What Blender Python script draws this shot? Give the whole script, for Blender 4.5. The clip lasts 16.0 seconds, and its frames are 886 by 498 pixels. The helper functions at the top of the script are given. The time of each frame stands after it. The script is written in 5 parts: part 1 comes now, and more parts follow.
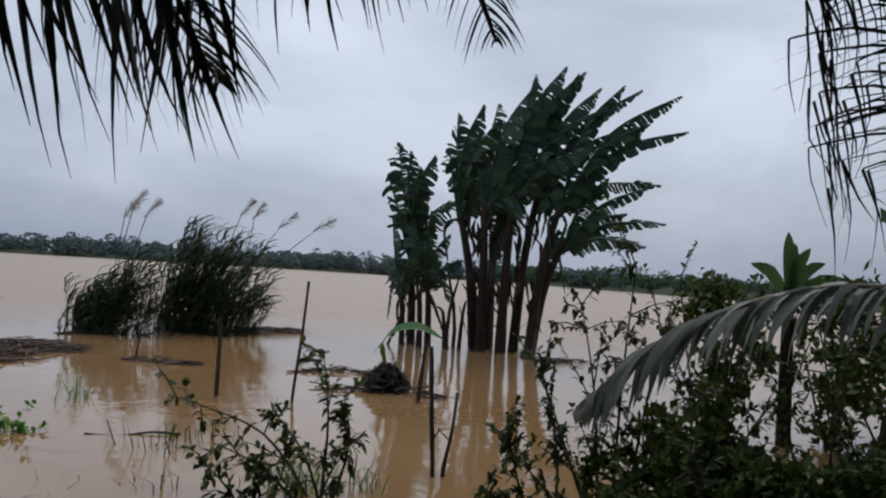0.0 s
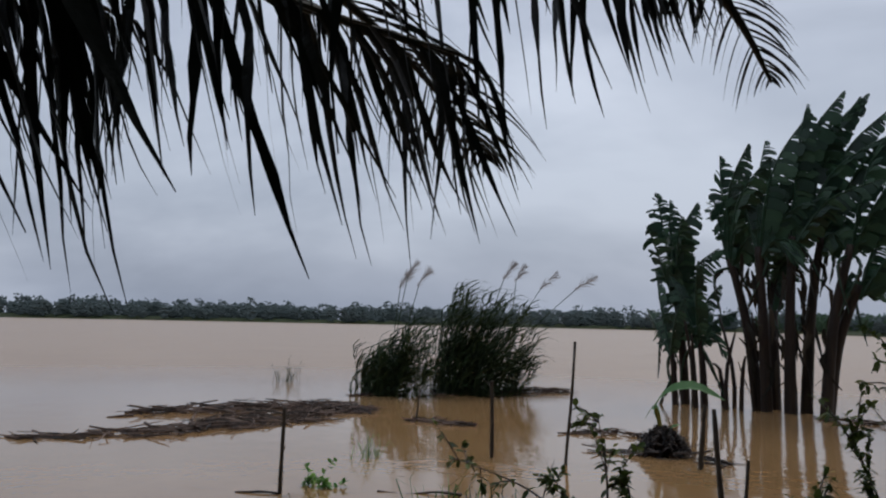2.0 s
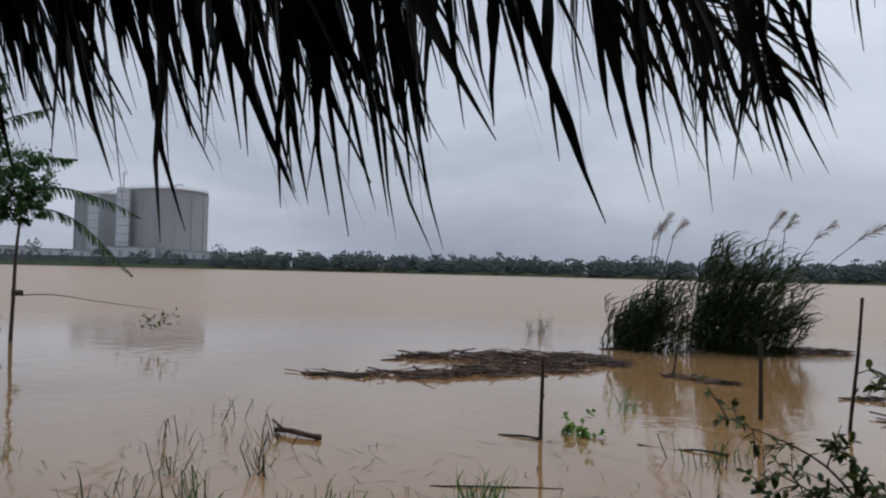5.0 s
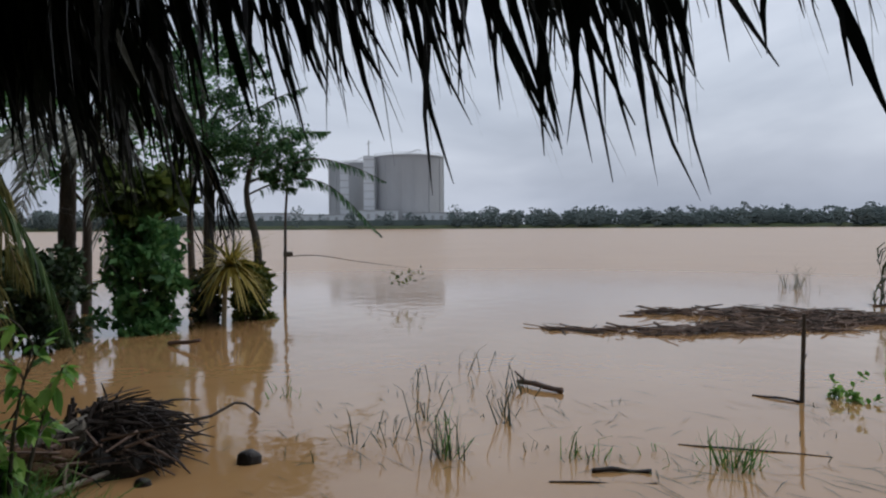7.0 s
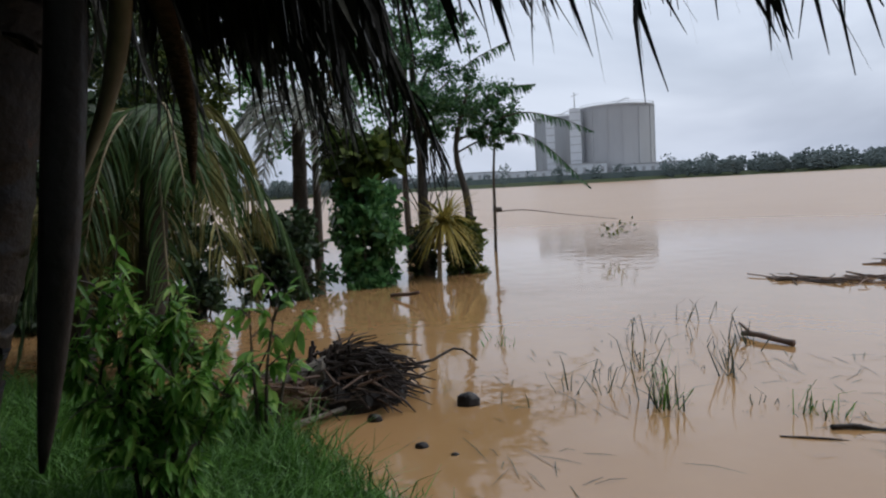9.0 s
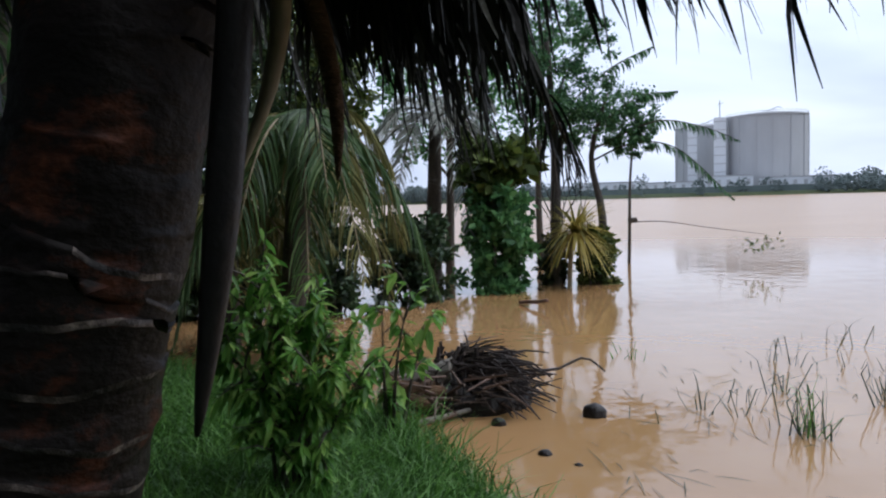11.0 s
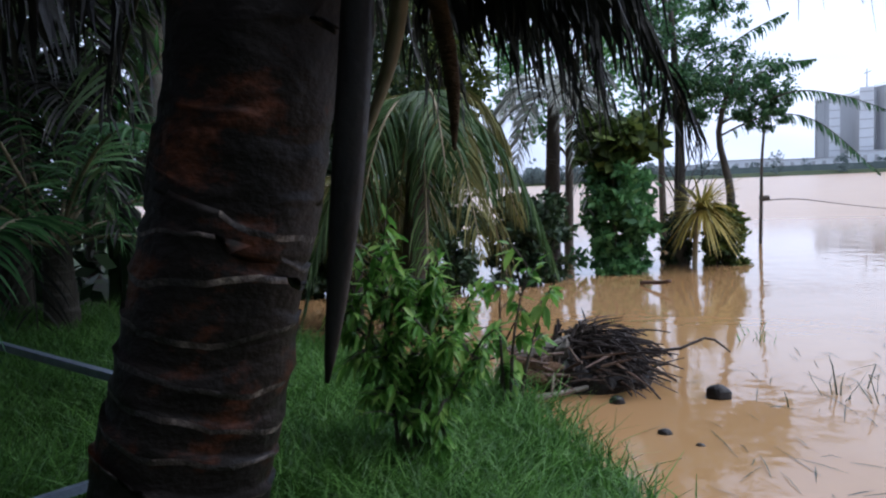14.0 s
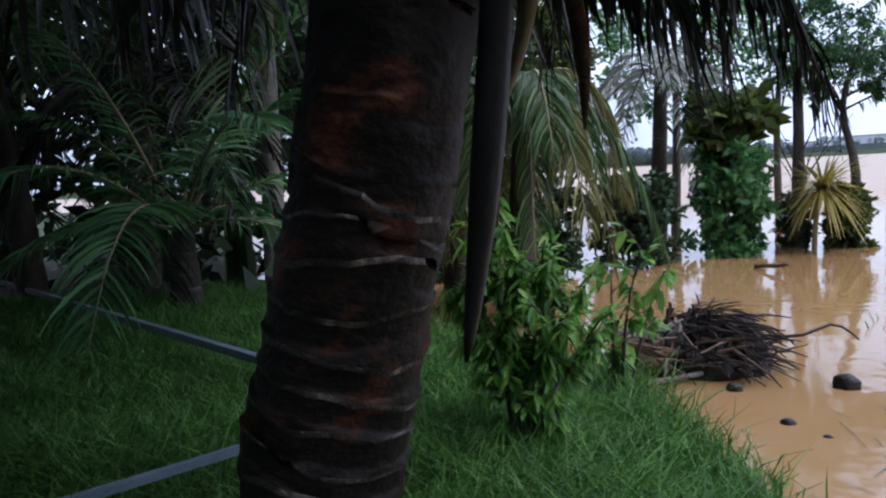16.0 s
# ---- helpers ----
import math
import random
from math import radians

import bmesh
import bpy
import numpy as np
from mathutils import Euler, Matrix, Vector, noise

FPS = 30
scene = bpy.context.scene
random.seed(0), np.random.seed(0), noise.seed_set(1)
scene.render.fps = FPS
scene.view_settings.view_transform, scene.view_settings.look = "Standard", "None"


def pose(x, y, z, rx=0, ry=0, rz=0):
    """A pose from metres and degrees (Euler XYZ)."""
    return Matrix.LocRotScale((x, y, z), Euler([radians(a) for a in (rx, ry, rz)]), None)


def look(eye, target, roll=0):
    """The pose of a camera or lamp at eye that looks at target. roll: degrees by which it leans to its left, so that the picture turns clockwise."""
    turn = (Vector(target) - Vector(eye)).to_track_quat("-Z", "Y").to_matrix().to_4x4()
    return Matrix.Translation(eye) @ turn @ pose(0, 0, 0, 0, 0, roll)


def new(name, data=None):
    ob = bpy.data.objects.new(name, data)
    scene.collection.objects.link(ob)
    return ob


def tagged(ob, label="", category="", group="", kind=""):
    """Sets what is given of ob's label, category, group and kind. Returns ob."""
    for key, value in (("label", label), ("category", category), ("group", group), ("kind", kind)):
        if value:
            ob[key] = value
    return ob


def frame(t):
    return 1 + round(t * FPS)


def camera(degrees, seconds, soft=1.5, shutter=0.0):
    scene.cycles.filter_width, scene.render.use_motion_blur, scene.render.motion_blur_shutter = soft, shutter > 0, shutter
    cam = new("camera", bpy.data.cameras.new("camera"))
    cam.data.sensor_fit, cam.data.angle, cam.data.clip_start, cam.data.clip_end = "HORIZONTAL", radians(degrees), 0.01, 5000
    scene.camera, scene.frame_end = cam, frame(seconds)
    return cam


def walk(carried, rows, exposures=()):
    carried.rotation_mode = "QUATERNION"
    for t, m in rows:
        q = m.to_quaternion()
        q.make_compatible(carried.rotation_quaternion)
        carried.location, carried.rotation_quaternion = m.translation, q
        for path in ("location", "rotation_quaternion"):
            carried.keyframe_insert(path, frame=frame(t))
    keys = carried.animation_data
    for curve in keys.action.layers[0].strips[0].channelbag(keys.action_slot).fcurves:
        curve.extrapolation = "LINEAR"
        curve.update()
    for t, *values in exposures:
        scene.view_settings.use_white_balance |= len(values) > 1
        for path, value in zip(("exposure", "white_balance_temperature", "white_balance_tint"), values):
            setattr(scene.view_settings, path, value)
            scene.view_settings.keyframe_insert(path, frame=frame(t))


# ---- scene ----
cam = camera(62.6, 16.0, soft=2.2)
EXPOSURES = [(0, 0.0, 6350, 10), (2, -0.14, 6350, 10), (4.2, -0.08, 6450, 10), (6.3, 0.12, 6550, 10), (7, 0.2, 6550, 10), (9.2, 0.5, 6450, 10), (11.3, 0.97, 6050, 12), (16, 1.2, 5750, 15)]
PATH = [
    (0, pose(0.067, 0.063, 1.645, 92.12, -3.44, -0.12)),
    (0.5, pose(0.074, 0.078, 1.661, 94.19, -1.89, 5.91)),
    (1, pose(0.057, 0.072, 1.677, 96.09, -1.41, 10.84)),
    (1.5, pose(0.037, 0.086, 1.681, 96.46, -1.37, 15.07)),
    (2, pose(0.020, 0.064, 1.672, 95.81, -1.16, 20.19)),
    (2.5, pose(0.014, 0.054, 1.672, 94.63, -0.57, 23.08)),
    (3, pose(0.009, 0.053, 1.670, 93.82, -0.29, 25.34)),
    (3.5, pose(-0.008, 0.053, 1.659, 92.81, -0.31, 28.75)),
    (4, pose(-0.039, 0.042, 1.654, 92.27, -0.58, 33.13)),
    (4.2, pose(-0.046, 0.032, 1.652, 92.06, -0.95, 34.43)),
    (6.3, pose(-0.083, -0.011, 1.649, 89.44, -0.22, 50.29)),
    (6.5, pose(-0.099, 0.002, 1.636, 88.51, -0.03, 52.54)),
    (7, pose(-0.098, -0.022, 1.638, 88.22, 0.35, 57.42)),
    (7.5, pose(-0.078, -0.036, 1.632, 87.83, 1.23, 61.46)),
    (8, pose(-0.079, -0.035, 1.621, 87.00, 1.69, 64.82)),
    (8.5, pose(-0.072, -0.035, 1.604, 86.13, 2.79, 69.56)),
    (9, pose(-0.093, -0.031, 1.584, 85.24, 3.05, 73.60)),
    (9.2, pose(-0.094, -0.039, 1.583, 85.46, 3.15, 75.61)),
    (11.3, pose(-0.059, -0.040, 1.557, 86.11, 2.38, 84.93)),
    (11.5, pose(-0.031, -0.033, 1.545, 86.19, 3.20, 85.44)),
    (12, pose(-0.010, -0.041, 1.542, 87.42, 2.21, 87.08)),
    (12.5, pose(0.002, -0.048, 1.548, 87.10, 1.31, 90.15)),
    (13, pose(0.014, -0.037, 1.539, 86.72, 2.20, 91.48)),
    (13.5, pose(0.001, -0.033, 1.542, 86.00, 1.78, 92.20)),
    (14, pose(-0.009, -0.033, 1.534, 85.17, 2.35, 93.23)),
    (14.5, pose(-0.023, -0.048, 1.536, 84.74, 2.17, 95.10)),
    (15, pose(-0.016, -0.069, 1.537, 84.12, 2.00, 97.11)),
    (15.5, pose(-0.016, -0.092, 1.533, 83.85, 2.59, 98.95)),
    (16, pose(0.003, -0.107, 1.535, 84.16, 3.12, 100.85)),
]
walk(cam, PATH, EXPOSURES)

# ---- world, sun ----
world = bpy.data.worlds.new("overcast_sky")
scene.world = world
world.use_nodes = True
wn, wl = world.node_tree.nodes, world.node_tree.links
wn.clear()


def node(nodes, kind, **values):
    n = nodes.new(kind)
    for key, value in values.items():
        n.inputs[key.replace("_", " ")].default_value = value
    return n


def ramp(nodes, stops):
    n = nodes.new("ShaderNodeValToRGB")
    e = n.color_ramp.elements
    while len(e) < len(stops):
        e.new(0.5)
    for el, (p, c) in zip(e, stops):
        el.position, el.color = p, (*c, 1)
    return n


sky = wn.new("ShaderNodeTexSky")
sky.sky_type, sky.sun_disc = "NISHITA", False
sky.sun_elevation, sky.sun_rotation, sky.dust_density, sky.air_density = radians(57), radians(19), 4, 2
tc = wn.new("ShaderNodeTexCoord")
mp = wn.new("ShaderNodeMapping")
mp.inputs["Scale"].default_value = (1, 1, 2.6)
wl.new(tc.outputs["Generated"], mp.inputs["Vector"])
clouds = node(wn, "ShaderNodeTexNoise", Scale=1.7, Detail=5.0, Roughness=0.5, Distortion=0.4)
wl.new(mp.outputs["Vector"], clouds.inputs["Vector"])
cr = ramp(wn, [(0.32, (0.36, 0.405, 0.50)), (0.5, (0.50, 0.55, 0.66)), (0.68, (0.70, 0.75, 0.86))])
wl.new(clouds.outputs["Fac"], cr.inputs["Fac"])
sep = wn.new("ShaderNodeSeparateXYZ")
wl.new(tc.outputs["Generated"], sep.inputs["Vector"])
lift = ramp(wn, [(0.0, (0.78, 0.80, 0.83)), (0.2, (0.90, 0.92, 0.94)), (0.42, (1.12, 1.12, 1.12)), (1.0, (1.2, 1.2, 1.2))])
wl.new(sep.outputs["Z"], lift.inputs["Fac"])
dim = wn.new("ShaderNodeMixRGB")
dim.blend_type, dim.inputs["Fac"].default_value = "MULTIPLY", 1
wl.new(cr.outputs["Color"], dim.inputs["Color1"])
wl.new(lift.outputs["Color"], dim.inputs["Color2"])
thin = wn.new("ShaderNodeMixRGB")
thin.blend_type, thin.inputs["Fac"].default_value = "MULTIPLY", 1
thin.inputs["Color2"].default_value = (0.09, 0.09, 0.09, 1)
wl.new(sky.outputs["Color"], thin.inputs["Color1"])
mix = wn.new("ShaderNodeMixRGB")
mix.inputs["Fac"].default_value = 0.9
wl.new(thin.outputs["Color"], mix.inputs["Color1"])
wl.new(dim.outputs["Color"], mix.inputs["Color2"])
bg = wn.new("ShaderNodeBackground")
bg.inputs["Strength"].default_value = 1.0
wl.new(mix.outputs["Color"], bg.inputs["Color"])
wo = wn.new("ShaderNodeOutputWorld")
wl.new(bg.outputs["Background"], wo.inputs["Surface"])

sun = new("sun", bpy.data.lights.new("sun", "SUN"))
sun.data.energy, sun.data.angle, sun.data.color = 0.85, radians(30), (1, 0.97, 0.93)
sun.matrix_world = look((0, 0, 28), (-6, -17, 0))


# ---- materials ----
def material(name, stops, scale=6.0, rough=0.6, spec=0.4, bump=0.3, bump_scale=30.0, island=0.0, translucent=0.0, stretch=(1, 1, 1), metal=0.0, random_object=0.0):
    m = bpy.data.materials.new(name)
    m.use_nodes = True
    n, l = m.node_tree.nodes, m.node_tree.links
    b = n["Principled BSDF"]
    b.inputs["Roughness"].default_value, b.inputs["Specular IOR Level"].default_value = rough, spec
    b.inputs["Metallic"].default_value = metal
    co = n.new("ShaderNodeTexCoord")
    mp = n.new("ShaderNodeMapping")
    mp.inputs["Scale"].default_value = stretch
    l.new(co.outputs["Object"], mp.inputs["Vector"])
    big = node(n, "ShaderNodeTexNoise", Scale=scale, Detail=6.0, Roughness=0.65)
    l.new(mp.outputs["Vector"], big.inputs["Vector"])
    r = ramp(n, stops)
    fac = big.outputs["Fac"]
    if island or random_object:
        if island:
            g = n.new("ShaderNodeNewGeometry").outputs["Random Per Island"]
        else:
            g = n.new("ShaderNodeObjectInfo").outputs["Random"]
        mx = n.new("ShaderNodeMix")
        mx.inputs[0].default_value = island or random_object
        l.new(fac, mx.inputs[2])
        l.new(g, mx.inputs[3])
        fac = mx.outputs[0]
    l.new(fac, r.inputs["Fac"])
    l.new(r.outputs["Color"], b.inputs["Base Color"])
    if bump:
        fine = node(n, "ShaderNodeTexNoise", Scale=bump_scale, Detail=4.0)
        l.new(mp.outputs["Vector"], fine.inputs["Vector"])
        bp = n.new("ShaderNodeBump")
        bp.inputs["Strength"].default_value, bp.inputs["Distance"].default_value = bump, 0.02
        l.new(fine.outputs["Fac"], bp.inputs["Height"])
        l.new(bp.outputs["Normal"], b.inputs["Normal"])
    if translucent:
        t = n.new("ShaderNodeBsdfTranslucent")
        l.new(r.outputs["Color"], t.inputs["Color"])
        s = n.new("ShaderNodeMixShader")
        s.inputs["Fac"].default_value = translucent
        l.new(b.outputs["BSDF"], s.inputs[1])
        l.new(t.outputs["BSDF"], s.inputs[2])
        l.new(s.outputs["Shader"], n["Material Output"].inputs["Surface"])
    return m


def leafy(name, dark, mid, light, translucent=0.25, rough=0.45, spec=0.4, island=0.75):
    return material(name, [(0.2, dark), (0.5, mid), (0.85, light)], 3.0, rough, spec, 0.15, 60, island, translucent)


M_WATER = material("muddy_water", [(0.35, (0.315, 0.178, 0.074)), (0.6, (0.35, 0.208, 0.094)), (0.8, (0.38, 0.238, 0.115))], 0.25, 0.09, 0.5, 0, stretch=(1, 1, 1))
n, l = M_WATER.node_tree.nodes, M_WATER.node_tree.links
wb = n["Principled BSDF"]
wb.inputs["IOR"].default_value = 1.62
co = n.new("ShaderNodeTexCoord")
r1 = node(n, "ShaderNodeTexNoise", Scale=2.2, Detail=3.0)
r2 = node(n, "ShaderNodeTexNoise", Scale=0.15, Detail=3.0)
l.new(co.outputs["Object"], r1.inputs["Vector"])
l.new(co.outputs["Object"], r2.inputs["Vector"])
mu = n.new("ShaderNodeMath")
mu.operation = "MULTIPLY"
l.new(r1.outputs["Fac"], mu.inputs[0])
l.new(r2.outputs["Fac"], mu.inputs[1])
bp = n.new("ShaderNodeBump")
bp.inputs["Strength"].default_value, bp.inputs["Distance"].default_value = 0.10, 0.13
l.new(mu.outputs["Value"], bp.inputs["Height"])
l.new(bp.outputs["Normal"], wb.inputs["Normal"])
# sheltered water by the bank is smoother than the wind-rippled open river
ln = n.new("ShaderNodeVectorMath")
ln.operation = "DISTANCE"
ln.inputs[1].default_value = (-6, 4, 0)
l.new(co.outputs["Object"], ln.inputs[0])
rr = n.new("ShaderNodeMapRange")
rr.inputs["From Min"].default_value, rr.inputs["From Max"].default_value = 9, 22
rr.inputs["To Min"].default_value, rr.inputs["To Max"].default_value = 0.06, 0.30
l.new(ln.outputs["Value"], rr.inputs["Value"])
l.new(rr.outputs["Result"], wb.inputs["Roughness"])
rp_ = n.new("ShaderNodeMapRange")
rp_.inputs["From Min"].default_value, rp_.inputs["From Max"].default_value = 10, 28
rp_.inputs["To Min"].default_value, rp_.inputs["To Max"].default_value = 0.10, 1.0
l.new(ln.outputs["Value"], rp_.inputs["Value"])
l.new(rp_.outputs["Result"], bp.inputs["Strength"])

M_GROUND = material("grassy_mud", [(0.35, (0.035, 0.028, 0.016)), (0.5, (0.03, 0.045, 0.014)), (0.7, (0.045, 0.075, 0.02))], 1.3, 0.9, 0.2, 0.8, 14)
M_GRASS = leafy("grass_blade", (0.035, 0.10, 0.018), (0.07, 0.18, 0.032), (0.14, 0.30, 0.06), 0.4)
M_REED = leafy("reed_blade", (0.018, 0.035, 0.014), (0.03, 0.06, 0.022), (0.07, 0.10, 0.04), 0.2, 0.5)
M_PLUME = leafy("reed_plume", (0.30, 0.28, 0.27), (0.40, 0.37, 0.36), (0.50, 0.46, 0.45), 0.4, 0.9)
M_BANANA = leafy("banana_leaf", (0.012, 0.034, 0.020), (0.022, 0.058, 0.032), (0.05, 0.105, 0.055), 0.2, 0.4)
M_BANANA_STEM = material("banana_stem", [(0.3, (0.012, 0.010, 0.008)), (0.55, (0.032, 0.020, 0.014)), (0.8, (0.06, 0.05, 0.026))], 3, 0.6, 0.3, 0.4, 20, stretch=(3, 3, 0.5))
M_BANANA_DEAD = leafy("dead_banana_leaf", (0.012, 0.012, 0.008), (0.026, 0.022, 0.014), (0.055, 0.04, 0.025), 0.15, 0.8)
# near-black leaflets: the deep shade under the canopy is put into the colour
M_SHADE_FROND = leafy("shaded_dark_frond", (0.006, 0.006, 0.006), (0.011, 0.012, 0.010), (0.03, 0.032, 0.02), 0.06, 0.5, 0.3)
M_FROND = leafy("palm_leaflet", (0.036, 0.075, 0.026), (0.072, 0.138, 0.048), (0.155, 0.23, 0.09), 0.38)
M_FROND_GREY = leafy("pale_palm_leaflet", (0.15, 0.17, 0.145), (0.26, 0.28, 0.245), (0.40, 0.42, 0.38), 0.3, 0.35, 0.6)
M_FROND_YELLOW = leafy("yellow_palm_leaflet", (0.20, 0.165, 0.03), (0.34, 0.285, 0.06), (0.46, 0.38, 0.11), 0.35, 0.5)
M_FROND_DRY = leafy("dry_palm_leaflet", (0.09, 0.095, 0.03), (0.17, 0.17, 0.055), (0.30, 0.27, 0.11), 0.25, 0.7)
M_RACHIS = material("palm_rachis", [(0.3, (0.014, 0.012, 0.009)), (0.7, (0.04, 0.035, 0.022))], 8, 0.6, 0.3, 0.2)
M_RACHIS_PALE = material("pale_palm_rachis", [(0.3, (0.16, 0.13, 0.07)), (0.7, (0.32, 0.27, 0.17))], 8, 0.55, 0.4, 0.2)
M_TRUNK = material("palm_bark", [(0.3, (0.005, 0.004, 0.004)), (0.54, (0.012, 0.009, 0.008)), (0.59, (0.05, 0.018, 0.010)), (0.67, (0.13, 0.042, 0.02)), (0.82, (0.13, 0.09, 0.07))], 4.2, 0.55, 0.22, 0.4, 26, stretch=(1, 1, 1.5))
M_SCAR = material("worn_lit_scar_edge", [(0.46, (0.010, 0.008, 0.007)), (0.56, (0.06, 0.045, 0.038)), (0.68, (0.36, 0.30, 0.25))], 9, 0.5, 0.5, 0.5, 40)
M_SWORD = material("dark_dead_leaf", [(0.3, (0.006, 0.005, 0.005)), (0.7, (0.02, 0.018, 0.016))], 8, 0.5, 0.3, 0.3)
M_FIBRE = material("palm_fibre", [(0.3, (0.06, 0.036, 0.02)), (0.7, (0.14, 0.085, 0.05))], 9, 0.9, 0.2, 0.8, 60, stretch=(1, 1, 4))
M_BARK = material("wet_bark", [(0.3, (0.025, 0.02, 0.015)), (0.55, (0.06, 0.05, 0.038)), (0.8, (0.11, 0.095, 0.075))], 7, 0.6, 0.35, 0.7, 40, stretch=(1, 1, 0.4))
M_PALEBARK = material("pale_bark", [(0.3, (0.12, 0.11, 0.095)), (0.6, (0.24, 0.22, 0.19)), (0.85, (0.38, 0.35, 0.31))], 4, 0.75, 0.3, 0.6, 30)
M_SHRUB = leafy("shrub_leaf", (0.03, 0.052, 0.011), (0.055, 0.088, 0.018), (0.115, 0.15, 0.034), 0.3, 0.5, 0.25)
M_BRIGHT = leafy("bright_leaf", (0.07, 0.19, 0.032), (0.15, 0.34, 0.06), (0.33, 0.52, 0.13), 0.48, 0.38)
M_FEATHER = leafy("feathery_leaf", (0.04, 0.12, 0.04), (0.08, 0.21, 0.07), (0.16, 0.33, 0.12), 0.45, 0.5)
M_CANOPY = leafy("fine_tree_leaf", (0.022, 0.07, 0.028), (0.045, 0.13, 0.05), (0.10, 0.21, 0.08), 0.4, 0.5)
M_DRIFT = material("wet_driftwood", [(0.2, (0.03, 0.022, 0.016)), (0.5, (0.085, 0.055, 0.042)), (0.8, (0.20, 0.14, 0.11))], 5, 0.65, 0.3, 0.5, 40, island=0.8)
M_ROOT = material("root_mass", [(0.3, (0.008, 0.006, 0.005)), (0.6, (0.028, 0.020, 0.017)), (0.9, (0.15, 0.115, 0.095))], 6, 0.6, 0.35, 0.5, 40, island=0.8)
M_HUSK = material("coconut_husk", [(0.3, (0.006, 0.005, 0.005)), (0.7, (0.018, 0.014, 0.012))], 7, 0.4, 0.35, 0.4, 50)
M_TANK = material("weathered_concrete", [(0.3, (0.33, 0.335, 0.345)), (0.55, (0.38, 0.385, 0.395)), (0.8, (0.44, 0.445, 0.455))], 0.05, 0.9, 0.2, 0.2, 0.5, stretch=(1, 1, 0.25))
M_PALE = material("pale_cladding", [(0.3, (0.55, 0.57, 0.60)), (0.7, (0.66, 0.68, 0.70))], 0.1, 0.8, 0.2, 0.1, 1)
# foliage colour lightened and greyed to carry the haze over the river
M_FAR = leafy("hazed_far_foliage", (0.115, 0.145, 0.142), (0.132, 0.162, 0.156), (0.152, 0.182, 0.172), 0.1, 1.0, 0.0, 0.4)
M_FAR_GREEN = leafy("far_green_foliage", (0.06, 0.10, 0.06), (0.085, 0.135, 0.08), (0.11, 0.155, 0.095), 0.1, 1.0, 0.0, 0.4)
M_METAL = material("painted_steel", [(0.3, (0.09, 0.12, 0.16)), (0.6, (0.15, 0.19, 0.24)), (0.85, (0.24, 0.28, 0.32))], 6, 0.45, 0.5, 0.2, 60)


# ---- mesh helpers ----
UP = Vector((0, 0, 1))


class Form:
    """Points and faces of one mesh in the making."""

    def __init__(self):
        self.v, self.f = [], []

    def strip(self, pts, widths, side, fold=0.0):
        """A leaf blade along pts; side: the direction across, fold: how far the midrib sinks, as a share of the width."""
        k = len(self.v)
        cols = 3 if fold else 2
        for p, w in zip(pts, widths):
            s = side * w
            self.v.append(p - s)
            if fold:
                self.v.append(p - UP * w * fold)
            self.v.append(p + s)
        for i in range(len(pts) - 1):
            a = k + i * cols
            for j in range(cols - 1):
                self.f.append((a + j, a + j + 1, a + cols + j + 1, a + cols + j))

    def tube(self, pts, radii, sides=6, cap=True):
        k, m = len(self.v), len(pts)
        for i, (p, r) in enumerate(zip(pts, radii)):
            d = (pts[min(i + 1, m - 1)] - pts[max(i - 1, 0)]).normalized()
            a = d.cross(Vector((0.31, 0.17, 0.93)) if abs(d.z) < 0.9 else Vector((1, 0.1, 0))).normalized()
            b = d.cross(a)
            for j in range(sides):
                t = 2 * math.pi * j / sides
                self.v.append(p + (a * math.cos(t) + b * math.sin(t)) * r)
        for i in range(m - 1):
            for j in range(sides):
                q = k + i * sides
                self.f.append((q + j, q + (j + 1) % sides, q + sides + (j + 1) % sides, q + sides + j))
        if cap:
            self.f.append(tuple(range(k + sides - 1, k - 1, -1)))
            self.f.append(tuple(range(k + (m - 1) * sides, k + m * sides)))

    def box(self, c, s, rz=0.0):
        k = len(self.v)
        ca, sa = math.cos(rz), math.sin(rz)
        for z in (-1, 1):
            for x, y in ((-1, -1), (1, -1), (1, 1), (-1, 1)):
                x, y = x * s[0] / 2, y * s[1] / 2
                self.v.append(Vector((c[0] + x * ca - y * sa, c[1] + x * sa + y * ca, c[2] + z * s[2] / 2)))
        self.f += [tuple(k + i for i in q) for q in ((3, 2, 1, 0), (4, 5, 6, 7), (0, 1, 5, 4), (1, 2, 6, 5), (2, 3, 7, 6), (3, 0, 4, 7))]

    def mesh(self, name, mat, smooth=False):
        me = bpy.data.meshes.new(name)
        me.from_pydata([tuple(p) for p in self.v], [], self.f)
        me.materials.append(mat)
        if smooth:
            me.polygons.foreach_set("use_smooth", [True] * len(me.polygons))
        me.update()
        return me


def part(name, form, mat, parent, label="", smooth=False):
    ob = new(name, form.mesh(name, mat, smooth))
    ob.parent = parent
    return tagged(ob, label)


def thing(name, place, label, category, group="", kind=""):
    ob = new(name)
    ob.location = place
    return tagged(ob, label, category, group, kind)


def solid(name, form, mat, label, category, group="", kind="", smooth=False, place=None):
    ob = new(name, form.mesh(name, mat, smooth))
    if place is not None:
        ob.location = place
    return tagged(ob, label, category, group, kind)


